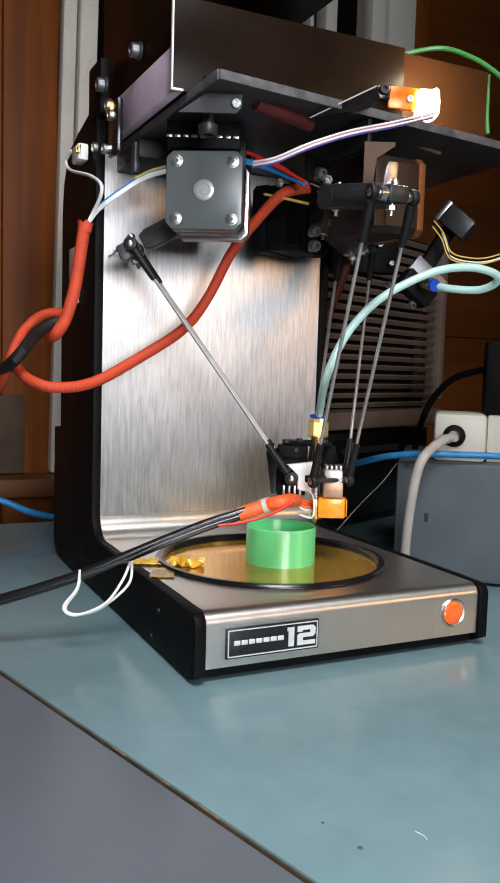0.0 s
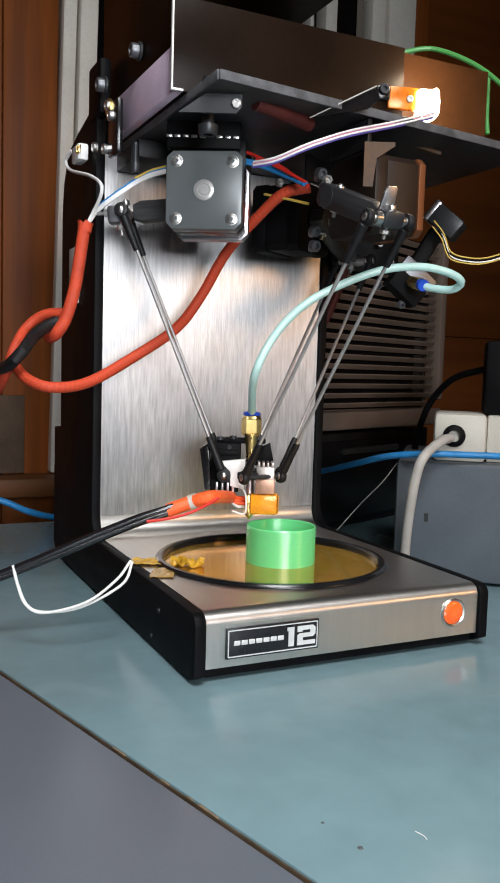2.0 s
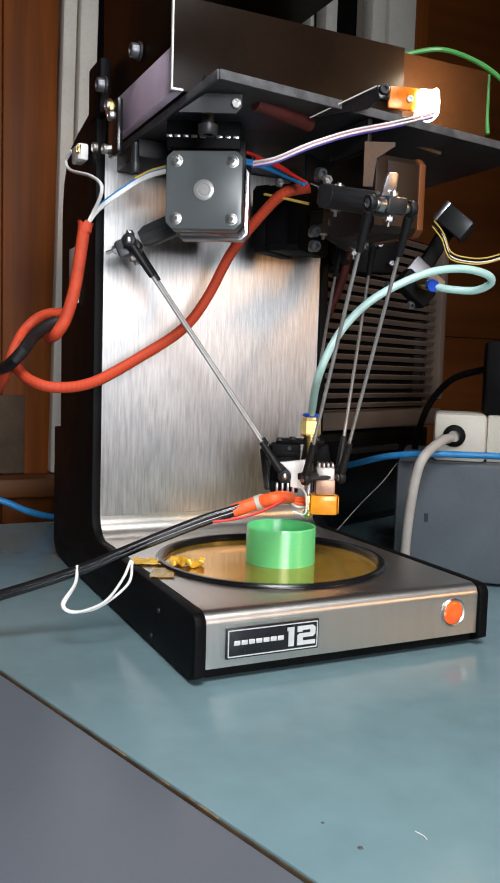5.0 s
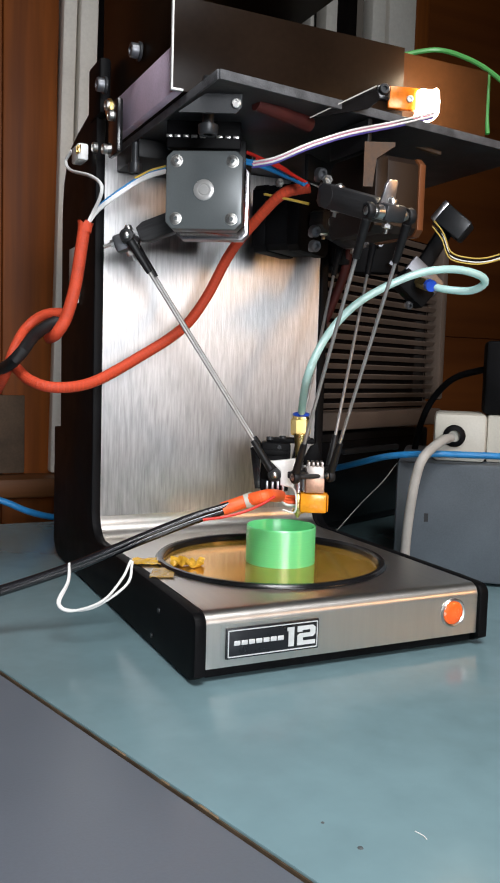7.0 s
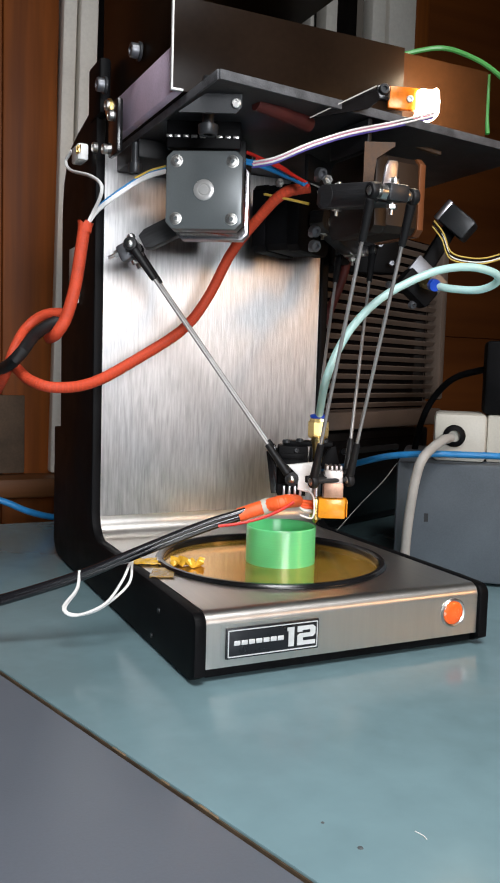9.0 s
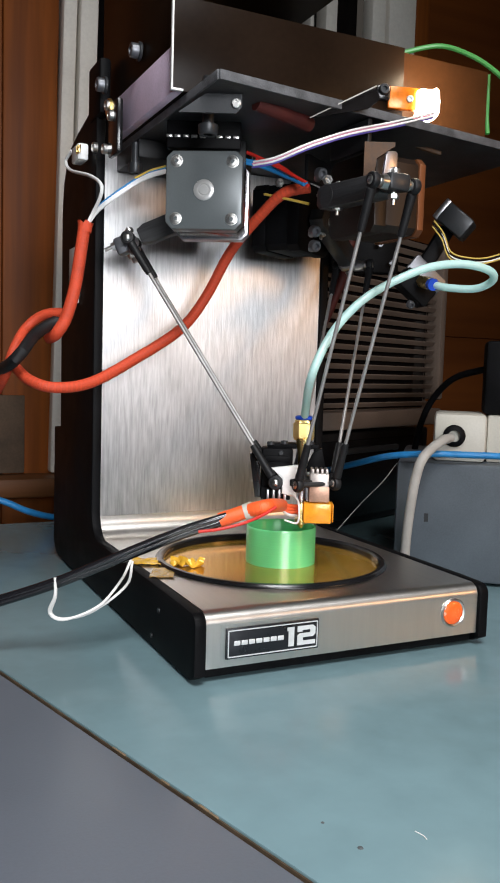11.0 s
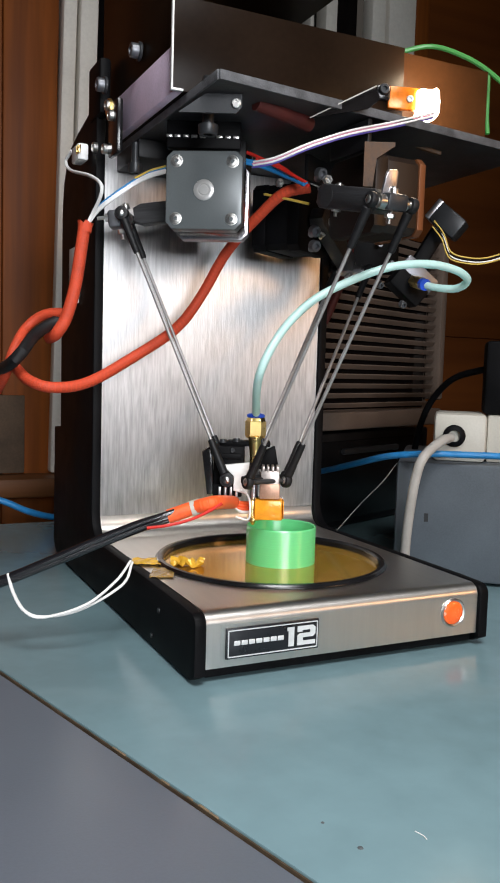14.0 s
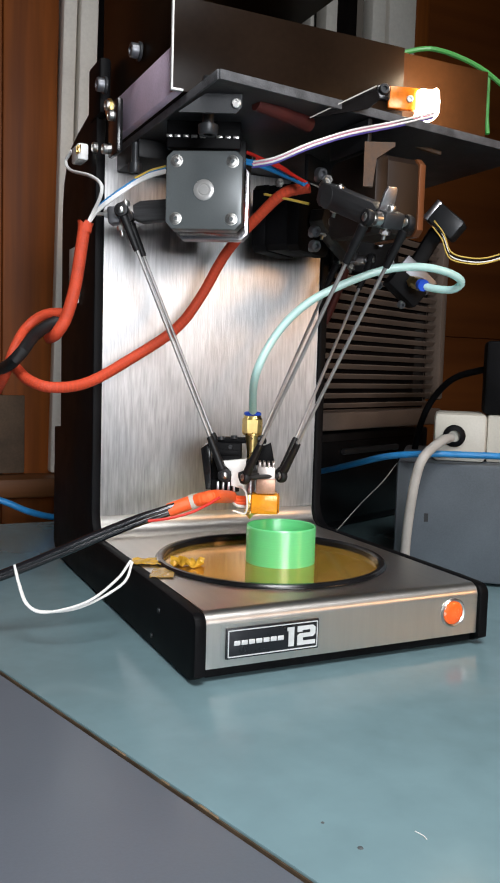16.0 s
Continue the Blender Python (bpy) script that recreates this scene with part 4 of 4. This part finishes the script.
def build_chain(name, label, category, pts, follow, r, links, material, link_name="link", seg=12):
    """A bendy line: links ride on a smooth curve whose control points follow the head's round by their own share."""
    pts = [Vector(p) for p in pts]
    top = thing(name, pts[0], label, category)
    line = smooth_line(pts, links)
    n = max((b - a).length for a, b in zip(line, line[1:]))
    me = None
    obs = []
    for i in range(links):
        if me is None:
            lap = max(n * 0.14, r * 0.4)
            b = lathe((0, 0, 0), UP, [(r, -lap), (r, n + lap)], seg)
            ob = part(link_name, b, material, top, local=True)
            me = ob.data
        else:
            ob = new(link_name, me)
            ob.parent = top
        obs.append(ob)
    CHAINS.append((top, obs, pts, follow))
    return top


def chain_rows(pts, follow, base, links, t):
    o = offset(t)
    line = smooth_line([p + o * f for p, f in zip(pts, follow)], links)
    side, out = Vector((0.3, 0.1, 1)), []
    for a, b in zip(line, line[1:]):
        z = (b - a).normalized()
        x = (side - z * side.dot(z)).normalized()
        side = x
        out.append(Matrix.Translation(a - base) @ Matrix((x, z.cross(x), z)).transposed().to_4x4())
    return out


def build_hoses():
    build_chain("filament_tube", "pale cyan plastic feed tube arching into the print head", "tube",
                [Vector((CX, CY, ZE + 0.036)), (0.0707, 0.0577, 0.1453), (0.0815, 0.0569, 0.1681), (0.0961, 0.0538, 0.1853), (0.113, 0.0491, 0.197), (0.1357, 0.0414, 0.2074), (0.1569, 0.036, 0.2107), (0.1762, 0.0354, 0.2087), (0.1854, 0.0395, 0.2045), (0.1832, 0.048, 0.2004), (0.174, 0.0591, 0.2012), (0.1685, 0.0676, 0.2038)],
                [1, 0.99, 0.97, 0.93, 0.85, 0.76, 0.68, 0.63, 0.50, 0.38, 0.25, 0.2], 0.0023, 100, TUBE, "link", 16)
    h0 = Vector((CX, CY, ZE)) + RT * -0.012 + FW * -0.007 + UP * -0.0138
    build_chain("heater_sleeve", "bright orange silicone sleeve over the heater leads", "sleeve",
                [h0, (0.044, 0.0507, 0.0786), (0.0326, 0.0548, 0.0754), (0.0217, 0.0585, 0.0713)], [1, 1, 0.99, 0.97], 0.0038, 36, ORANGE_TAPE, seg=20)
    build_chain("cable_tie", "pale plastic tie round the orange sleeve", "cable tie", [(0.035, 0.0537, 0.0761), (0.0337, 0.0543, 0.0756)], [0.99, 0.99], 0.0044, 1, BEIGE)
    build_chain("loose_lead", "loose red lead beside the orange sleeve", "wire",
                [(0.0079, 0.0558, 0.0661), (0.0169, 0.0521, 0.0675), (0.0283, 0.0486, 0.0705), (0.0377, 0.0456, 0.0748), (0.0447, 0.0438, 0.0791)], [0.96, 0.97, 0.98, 1, 1], 0.0008, 20, RED, seg=8)
    build_chain("heater_harness", "glossy black cable harness running off across the desk", "cable",
                [(0.0284, 0.0566, 0.0734), (0.018, 0.059, 0.0695), (0.0037, 0.0632, 0.0644), (-0.0163, 0.0687, 0.0563), (-0.039, 0.0742, 0.047), (-0.0613, 0.0796, 0.0381), (-0.0966, 0.0888, 0.0261), (-0.149, 0.1035, 0.0095), (-0.2041, 0.1184, 0.0049)],
                [0.98, 0.97, 0.95, 0.93, 0.91, 0.89, 0.75, 0.4, 0.0], 0.0027, 90, SHRINK, "link", 16)
    build_chain("heater_harness", "thinner black cable bundled along the harness", "cable",
                [(0.0284, 0.0560, 0.0752), (0.018, 0.0575, 0.0719), (0.0037, 0.0615, 0.0672), (-0.0163, 0.0670, 0.0590), (-0.039, 0.0725, 0.0492), (-0.0613, 0.0785, 0.0398), (-0.0966, 0.0885, 0.0276), (-0.149, 0.1040, 0.0112), (-0.2041, 0.1184, 0.0060)],
                [0.98, 0.97, 0.95, 0.93, 0.91, 0.89, 0.75, 0.4, 0.0], 0.0019, 90, SHRINK, "link", 14)
    for k in range(2):
        build_chain("thermistor_lead", "thin white lead looping from the harness to the bed", "wire",
                    [((-0.0598, 0.0771, 0.0422), (-0.0598, 0.074, 0.0334), (-0.0611, 0.0715, 0.0241), (-0.0538, 0.0676, 0.0203), (-0.0365, 0.0621, 0.0261), (-0.0231, 0.0634, 0.0371), (-0.015, 0.0703, 0.0452)),
                     ((-0.0594, 0.0779, 0.0417), (-0.0593, 0.0748, 0.0329), (-0.0601, 0.0721, 0.0233), (-0.0531, 0.0684, 0.0204), (-0.0384, 0.0639, 0.0234), (-0.0199, 0.0638, 0.0343), (-0.0139, 0.0708, 0.0443))][k],
                    [0.9, 0.8, 0.5, 0.42, 0.25, 0.08, 0], 0.00075, 40, WHITE, seg=8)
    # the big orange harness loop swaying a little
    build_chain("motor_harness", "orange braided cable sleeve hanging in a loop before the steel", "cable",
                [(0.093, 0.0849, 0.2558), (0.0829, 0.0944, 0.2531), (0.0769, 0.1094, 0.244), (0.067, 0.1356, 0.2226), (0.0564, 0.1507, 0.1942), (0.0395, 0.1497, 0.1732), (0.0096, 0.1459, 0.1538), (-0.0211, 0.1356, 0.1385), (-0.0439, 0.13, 0.1353), (-0.0558, 0.1396, 0.139), (-0.0594, 0.159, 0.1452)],
                [0, 0, 0.02, 0.08, 0.12, 0.12, 0.10, 0.07, 0.04, 0.02, 0], 0.0033, 90, ORANGE)
    build_chain("green_filament", "bright green plastic filament arching into the feeder", "filament",
                [(0.215, 0.1873, 0.3825), (0.2271, 0.182, 0.3875), (0.2472, 0.1727, 0.3915), (0.2627, 0.1589, 0.384), (0.276, 0.1458, 0.3719), (0.2908, 0.1252, 0.3472)],
                [0.1, 0.15, 0.22, 0.2, 0.15, 0.1], 0.0018, 30, FILAMENT, seg=8)


def build_cables():
    def lead(name, label, category, pts, r, mt, n=36, group=""):
        t = thing(name, pts[0], label, category, group)
        part("strand", cable(pts, r, n, 12), mt, t)
        return t
    lead("sleeve_drop", "orange braided sleeve over motor leads", "sleeve", [(-0.02, 0.1578, 0.2324), (-0.022, 0.1587, 0.2162), (-0.025, 0.1596, 0.1957), (-0.03, 0.1609, 0.1768), (-0.035, 0.1643, 0.1674), (-0.036, 0.1788, 0.1649)], 0.0038, ORANGE)
    cu = thing("sleeve_cuff", (-0.02, 0.1578, 0.2324), "frayed open end of the orange sleeve", "sleeve")
    b = lathe((-0.0200, 0.1578, 0.2290), (0.10, -0.02, 1), [(0.0039, 0), (0.0040, 0.003), (0.0047, 0.0055), (0.0049, 0.0056), (0.0043, 0.003), (0.0042, 0), (0.0039, 0)], 24)
    for v in b.verts:
        if v.co.z > 0.2330:
            v.co.z += 0.0009 * math.sin(v.co.x * 9000) + 0.0005 * math.sin(v.co.y * 7000)
    part("cuff", b, ORANGE, cu)
    ta = thing("paper_tag", (-0.0072, 0.2315, 0.2061), "narrow white paper tag stuck on the black column", "tag")
    pa, pb, pc, pd = [Vector(p) for p in ((-0.007, 0.2501, 0.2315), (-0.007, 0.2286, 0.229), (-0.007, 0.2173, 0.1898), (-0.007, 0.2517, 0.1918))]
    part("paper", box(bmesh.new(), (pa + pb + pc + pd) / 4, (0.0008, abs(pb.y - pa.y) * 1.2, abs(pc.z - pb.z)), None, 0.0001), WHITE, ta)
    lead("sleeve_loop", "orange braided sleeve curling beside the column", "sleeve", [(-0.03, 0.1626, 0.1799), (-0.04, 0.1737, 0.1792), (-0.05, 0.1785, 0.1713), (-0.06, 0.1656, 0.1569), (-0.064, 0.1751, 0.1404), (-0.064, 0.2396, 0.119)], 0.0031, ORANGE)
    lead("black_loop", "thick black cable curling beside the column", "cable", [(-0.029, 0.1667, 0.1767), (-0.038, 0.1666, 0.1732), (-0.05, 0.1571, 0.1649), (-0.062, 0.1357, 0.1534), (-0.066, 0.169, 0.1452), (-0.07, 0.3127, 0.1301)], 0.0036, BLACK_SLEEVE)
    for k, mt in enumerate((WHITE, WHITE, WHITE, BLUE, YELLOW)):
        o = Vector((0, 0, (k - 2) * 0.0009))
        pts = [Vector(p) + o for p in ((-0.0194, 0.1576, 0.2324), (-0.0138, 0.1528, 0.2423), (-0.0056, 0.1444, 0.2502), (0.0064, 0.142, 0.2594), (0.0141, 0.1355, 0.2637), (0.023, 0.1347, 0.267))]
        lead("motor_lead", "thin motor lead fanning out of the orange sleeve", "wire", pts if k < 4 else pts[3:], 0.0008, mt, 24, "motor leads")
    plug = thing("plug", (-0.012, 0.2021, 0.287), "small white plastic cable plug", "plug")
    part("shell", box(bmesh.new(), (0, 0, 0), (0.007, 0.018, 0.0105), Matrix.Translation((-0.012, 0.2035, 0.2859)), 0.0012), WHITE, plug)
    for k in range(3):
        part("contact", box(bmesh.new(), (-0.0035, -0.004 + 0.003 * k, 0.001), (0.0015, 0.0016, 0.005), Matrix.Translation((-0.012, 0.1947, 0.2854)), 0.0003), BRASS, plug)
    lead("plug_lead", "white lead curling down from the plug", "wire", [(-0.014, 0.217, 0.2907), (-0.016, 0.226, 0.286), (-0.016, 0.2127, 0.2771), (-0.015, 0.1653, 0.2645), (-0.014, 0.1428, 0.2551), (-0.014, 0.145, 0.2483), (-0.016, 0.1537, 0.2402), (-0.02, 0.1551, 0.2314)], 0.0011, WHITE)
    for k, (mt, a) in enumerate(((RED, 0), (BLUE, 1), (BLUE, 2), (RED, 3))):
        pts = ([(0.0439, 0.1146, 0.2777), (0.0544, 0.1097, 0.2787), (0.0663, 0.1036, 0.2748), (0.0765, 0.0866, 0.2646), (0.0846, 0.0706, 0.2548)], [(0.0609, 0.1059, 0.272), (0.0713, 0.0984, 0.2689), (0.0794, 0.0849, 0.2622), (0.0846, 0.0705, 0.2544)],
               [(0.0609, 0.1058, 0.2703), (0.0713, 0.0982, 0.2669), (0.0788, 0.085, 0.2602), (0.0832, 0.0712, 0.2538)], [(0.0678, 0.1027, 0.2725), (0.0773, 0.0956, 0.2694), (0.0823, 0.0835, 0.2616), (0.0854, 0.07, 0.2532)])[a]
        lead("coil_lead", "thin coloured motor lead", "wire", pts, 0.0010, mt, 24, "coil leads")
    # reddish reflection of the harness under the plate, built as a dark tube
    lead("red_sleeve", "dull red tube drawn for the harness's reflection under the head plate", "sleeve", [(0.0393, 0.0451, 0.2848), (0.0516, 0.0469, 0.2833), (0.0634, 0.05, 0.2825), (0.0754, 0.053, 0.281)], 0.0040, DULL_RED, 24)
    lead("red_sleeve", "dark red cable sleeve hanging behind the swing arms", "sleeve", [(0.1800, 0.1725, 0.2460), (0.1790, 0.1750, 0.2350), (0.1784, 0.1800, 0.2192), (0.1759, 0.1885, 0.2013), (0.1730, 0.1960, 0.1860)], 0.0034, DULL_RED, 24)
    lead("yellow_lead", "thin yellow lead under the arm", "wire", [(0.0765, 0.1078, 0.254), (0.0825, 0.0934, 0.2499), (0.0903, 0.078, 0.2451)], 0.0008, YELLOW, 12)
    lead("blue_cable", "blue network cable lying over the cabinet", "cable", [(0.2159, 0.289, 0.0575), (0.2082, 0.2381, 0.068), (0.2019, 0.192, 0.0782), (0.2001, 0.1438, 0.0896), (0.2164, 0.1196, 0.0935), (0.2414, 0.1076, 0.0935), (0.2664, 0.0955, 0.0928), (0.3136, 0.0888, 0.0852)], 0.0024, BLUE)
    lead("blue_cable", "blue network cable behind the column", "cable", [(-0.0562, 0.4286, 0.032), (-0.0249, 0.4237, 0.0222), (-0.0023, 0.4229, 0.0119), (0.0232, 0.4322, 0.0037), (0.0572, 0.4488, -0.0009)], 0.0030, BLUE)
    lead("mains_cable", "thick grey mains cable bending down behind the base", "cable", [(0.243, 0.1268, 0.1041), (0.2228, 0.1141, 0.1027), (0.2043, 0.1087, 0.0925), (0.2005, 0.1113, 0.0775), (0.2007, 0.1159, 0.0572), (0.2023, 0.1209, 0.0363), (0.2036, 0.1238, 0.0154)], 0.0034, GREY_CABLE)
    lead("black_cable", "black cable sagging behind the cabinet", "cable", [(0.2752, 0.2163, 0.0613), (0.2728, 0.2092, 0.0906), (0.2728, 0.2004, 0.1145), (0.2762, 0.1894, 0.1334), (0.2775, 0.1679, 0.1475), (0.2856, 0.1424, 0.1546)], 0.0026, BLACK)
    lead("stray_strand", "fine stray strand of clear plastic", "strand", [(0.1659, 0.155, 0.0351), (0.1815, 0.1494, 0.0546), (0.1963, 0.1439, 0.0713), (0.2056, 0.1407, 0.0849)], 0.00016, GREY_CABLE, 12)
    lead("filament_drop", "green plastic filament hanging behind the head", "filament", [(0.2853, 0.1583, 0.3748), (0.2882, 0.1611, 0.3605), (0.2874, 0.1600, 0.3450), (0.2874, 0.1580, 0.3316)], 0.0017, FILAMENT, 12)


# ---- things behind ----
def build_feeder():
    fe = thing("filament_feeder", (0.1834, 0.0864, 0.2187), "tilted filament feeder with small motor and fittings", "feeder")
    m = Matrix.Translation((0.2041, 0.0904, 0.2478)) @ VIEWED @ pose(0, 0, 0, 0, 40, -20)
    part("motor", box(bmesh.new(), (0, 0, 0), (0.022, 0.02, 0.014), m, 0.002), GRAPHITE, fe)
    part("motor_end", box(bmesh.new(), (-0.0105, 0, 0.0), (0.004, 0.0205, 0.0145), m, 0.001), ALU, fe)
    m = Matrix.Translation((0.1729, 0.09, 0.2034)) @ VIEWED @ pose(0, 0, 0, 0, 40, 10)
    part("body", box(bmesh.new(), (0, 0, 0), (0.024, 0.014, 0.013), m, 0.0015), BLACK, fe)
    part("cover", box(bmesh.new(), (0.001, 0.002, 0.0120), (0.026, 0.004, 0.012), m, 0.001), DULL, fe, "dull aluminium side plate")
    a, b = Vector((0.1713, 0.0799, 0.2067)), Vector((0.1688, 0.0674, 0.2038))
    part("fitting", rod(bmesh.new(), a, b, 0.0040, seg=6), BRASS, fe)
    part("collar", rod(bmesh.new(), b, b + (b - a) * 0.3, 0.0036), COLLAR_BLUE, fe)
    for p in ((0.1642, 0.082, 0.1925), (0.1516, 0.0891, 0.2043)):
        part("screw", hex_head(bmesh.new(), p, (RT * 0.5 - FW - UP * 0.5).normalized(), 0.0024, 0.003), DULL, fe)
    part("bracket", box(bmesh.new(), (0, 0, 0), (0.010, 0.010, 0.045), Matrix.Translation((0.193, 0.1024, 0.2247)) @ VIEWED @ pose(0, 0, 0, 0, 30, 0), 0.002), BLACK, fe)
    for k, mt in enumerate((YELLOW, WHITE, BLACK, YELLOW)):
        w = thing("feeder_lead", (0.1869, 0.087, 0.242), "thin feeder lead running to the side", "wire", "feeder leads")
        o = UP * 0.0012 * k + RT * 0.001 * (k % 2)
        part("strand", cable([Vector(p) + o for p in ((0.1862, 0.0874, 0.2431), (0.1916, 0.084, 0.2351), (0.1957, 0.0809, 0.2234), (0.206, 0.0756, 0.2202), (0.2157, 0.071, 0.2205), (0.2287, 0.0652, 0.2245), (0.2482, 0.0561, 0.228))], 0.00045, 30, 8), mt, w)
    return fe


def build_behind():
    # heater with louvres, angled away
    a = Vector((0.2131, 0.2725, 0.0962))
    d = (RT * 0.643 + FW * 0.766).normalized()
    n = Vector((d.y, -d.x, 0))
    z0, z1 = a.z, a.z + 0.1912
    lv = thing("louvred_heater", (*a.xy, 0), "grey slatted louvre panel of a heater", "heater")
    m = turned((a.x, a.y, 0), d)
    wd = 0.232
    part("case", box(bmesh.new(), (wd / 2, 0.068, (z0 + z1) / 2), (wd, 0.10, z1 - z0), m, 0.004), LOUVRE, lv)
    # flat black sheet on the case: shade between the slats, put in as colour
    part("gap_shade", box(bmesh.new(), (wd / 2 - 0.006, 0.0165, (z0 + z1) / 2 + 0.008), (wd - 0.02, 0.003, z1 - z0 - 0.02), m, 0), NIGHT, lv, "black sheet painting the shade between the slats")
    part("bottom_rail", box(bmesh.new(), (wd / 2, 0.008, z0 + 0.0085), (wd, 0.018, 0.017), m, 0.003), LOUVRE, lv)
    part("side_rail", box(bmesh.new(), (wd - 0.006, 0.008, (z0 + z1) / 2 + 0.013), (0.012, 0.018, z1 - z0 - 0.026), m, 0.003), LOUVRE, lv)
    k = 0
    z = z0 + 0.0223
    while z < z1 - 0.003:
        sm = m @ Matrix.Translation((wd / 2 - 0.006, 0.007, z)) @ pose(0, 0, 0, -48, 0, 0)
        part("slat", box(bmesh.new(), (0, 0, 0), (wd - 0.014, 0.0060, 0.0015), sm, 0.0005, 1), LOUVRE, lv)
        z += 0.0089
    st = thing("black_stand", (*a.xy, 0), "black box stand under the heater", "stand")
    part("body", box(bmesh.new(), (wd / 2, 0.075, z0 / 2 - 0.002), (wd + 0.02, 0.11, z0 - 0.005), m, 0.003), MATTE_BLACK, st)
    part("door", box(bmesh.new(), (wd / 2, 0.0185, z0 / 2 - 0.002), (wd - 0.01, 0.004, z0 - 0.02), m, 0.002), BLACK_GLOSS, st)
    part("handle", box(bmesh.new(), (wd / 2, 0.014, z0 - 0.022), (0.10, 0.006, 0.006), m, 0.002), GRAPHITE, st)
    # slate cabinet with outlet box and power brick
    c = Vector((0.2043, 0.1388, 0))
    m = turned(c, (math.cos(radians(-38.5)), math.sin(radians(-38.5)), 0))
    ca = thing("slate_cabinet", c, "slate-blue enamelled metal equipment cabinet", "cabinet")
    part("case", box(bmesh.new(), (0.13, 0.07, 0.0445), (0.26, 0.14, 0.085), m, 0.003), BOX_BLUE, ca)
    part("foot", box(bmesh.new(), (0.02, 0.02, 0.001), (0.012, 0.012, 0.002), m, 0), MATTE_BLACK, ca)
    part("foot", box(bmesh.new(), (0.24, 0.02, 0.001), (0.012, 0.012, 0.002), m, 0), MATTE_BLACK, ca)
    part("scuff", box(bmesh.new(), (0.0222, -0.0001, 0.0470), (0.0028, 0.0004, 0.0062), m, 0), GRAPHITE, ca, "dark scuff")
    ou = thing("outlet_box", m @ Vector((0.05, 0.03, 0.087)), "beige plastic outlet box with black cable grommet", "outlet box")
    part("shell", box(bmesh.new(), (0.0430, 0.035, 0.1044), (0.037, 0.050, 0.0348), m, 0.0035), BEIGE, ou)
    part("end_module", box(bmesh.new(), (0.0960, 0.039, 0.1040), (0.068, 0.042, 0.0340), m, 0.002), BEIGE, ou)
    part("grommet", lathe(m @ Vector((0.039, 0.0105, 0.1058)), m.to_3x3() @ Vector((0, -1, 0)), [(0.0042, 0), (0.0078, 0), (0.0080, 0.002), (0.0066, 0.0035), (0.0042, 0.004)], 20), BLACK, ou, "black rubber grommet")
    br = thing("power_brick", m @ Vector((0.086, 0.04, 0.1210)), "black plastic power brick on the outlet box", "power brick")
    part("shell", box(bmesh.new(), (0.0858, 0.04, 0.1480), (0.054, 0.035, 0.0536), m, 0.003), BLACK, br)


def build_tape():
    """Crumpled amber tape that holds the bed lead."""
    rng = random.Random(11)

    def crumple(name, label, c, size, h, group, film=TAPE):
        t = thing(name, c, label, "tape", group)
        b = bmesh.new()
        nx, ny = 9, 7
        m = turned(c, RT)
        vs = [[b.verts.new(m @ Vector(((i / (nx - 1) - 0.5) * size[0] + rng.uniform(-1, 1) * size[0] * 0.04, (j / (ny - 1) - 0.5) * size[1] + rng.uniform(-1, 1) * size[1] * 0.05, 0.0004 + h * rng.random() ** 1.5))) for j in range(ny)] for i in range(nx)]
        for i in range(nx - 1):
            for j in range(ny - 1):
                b.faces.new((vs[i][j], vs[i + 1][j], vs[i + 1][j + 1], vs[i][j + 1]))
        ret = bmesh.ops.extrude_face_region(b, geom=b.faces[:])
        bmesh.ops.translate(b, vec=(0, 0, -0.0003), verts=[v for v in ret["geom"] if isinstance(v, bmesh.types.BMVert)])
        part("film", b, film, t, smooth=False)
    crumple("tape_scrap", "crumpled amber tape on the bed's rim", (0.0281, 0.0974, 0.0332), (0.019, 0.013), 0.0042, "tape scraps")
    crumple("tape_scrap", "flat amber tape over the bed lead", (0.0062, 0.1048, 0.0352), (0.018, 0.016), 0.0012, "tape scraps")
    crumple("tape_scrap", "flat amber tape along the steel edge", (0.0059, 0.0767, 0.0352), (0.013, 0.020), 0.0003, "tape scraps", TAPE_FLAT)


build_room()
build_desks()
build_machine()
build_head()
build_led()
MOTORS = [build_motor(k) for k in range(3)]
ARMS = [build_arm(k) for k in range(3)]
RODS = [(build_rod(k, s), k, s) for k in range(3) for s in (-1, 1)]
HEAD = build_print_head()
build_print()
build_tape()
build_hoses()
build_cables()
FEEDER = build_feeder()
build_behind()


def motions():
    quick = [i * 0.1 for i in range(161)]
    slow = [i * 0.2 for i in range(81)]
    for k, ob in enumerate(ARMS):
        walk(ob, [(t, arm_pose(t, k)) for t in quick])
    for ob, k, s in RODS:
        walk(ob, [(t, rod_pose(t, k, s)) for t in quick])
    walk(HEAD, [(t, Matrix.Translation(head_at(t)) @ VIEWED) for t in quick])
    for top, obs, pts, follow in CHAINS:
        base = AT[top].translation
        table = [(t, chain_rows(pts, follow, base, len(obs), t)) for t in slow]
        for i, ob in enumerate(obs):
            walk(ob, [(t, ms[i]) for t, ms in table])
    home = AT[FEEDER]
    walk(FEEDER, [(t, Matrix.Translation(offset(t) * 0.17) @ home) for t in slow])


motions()
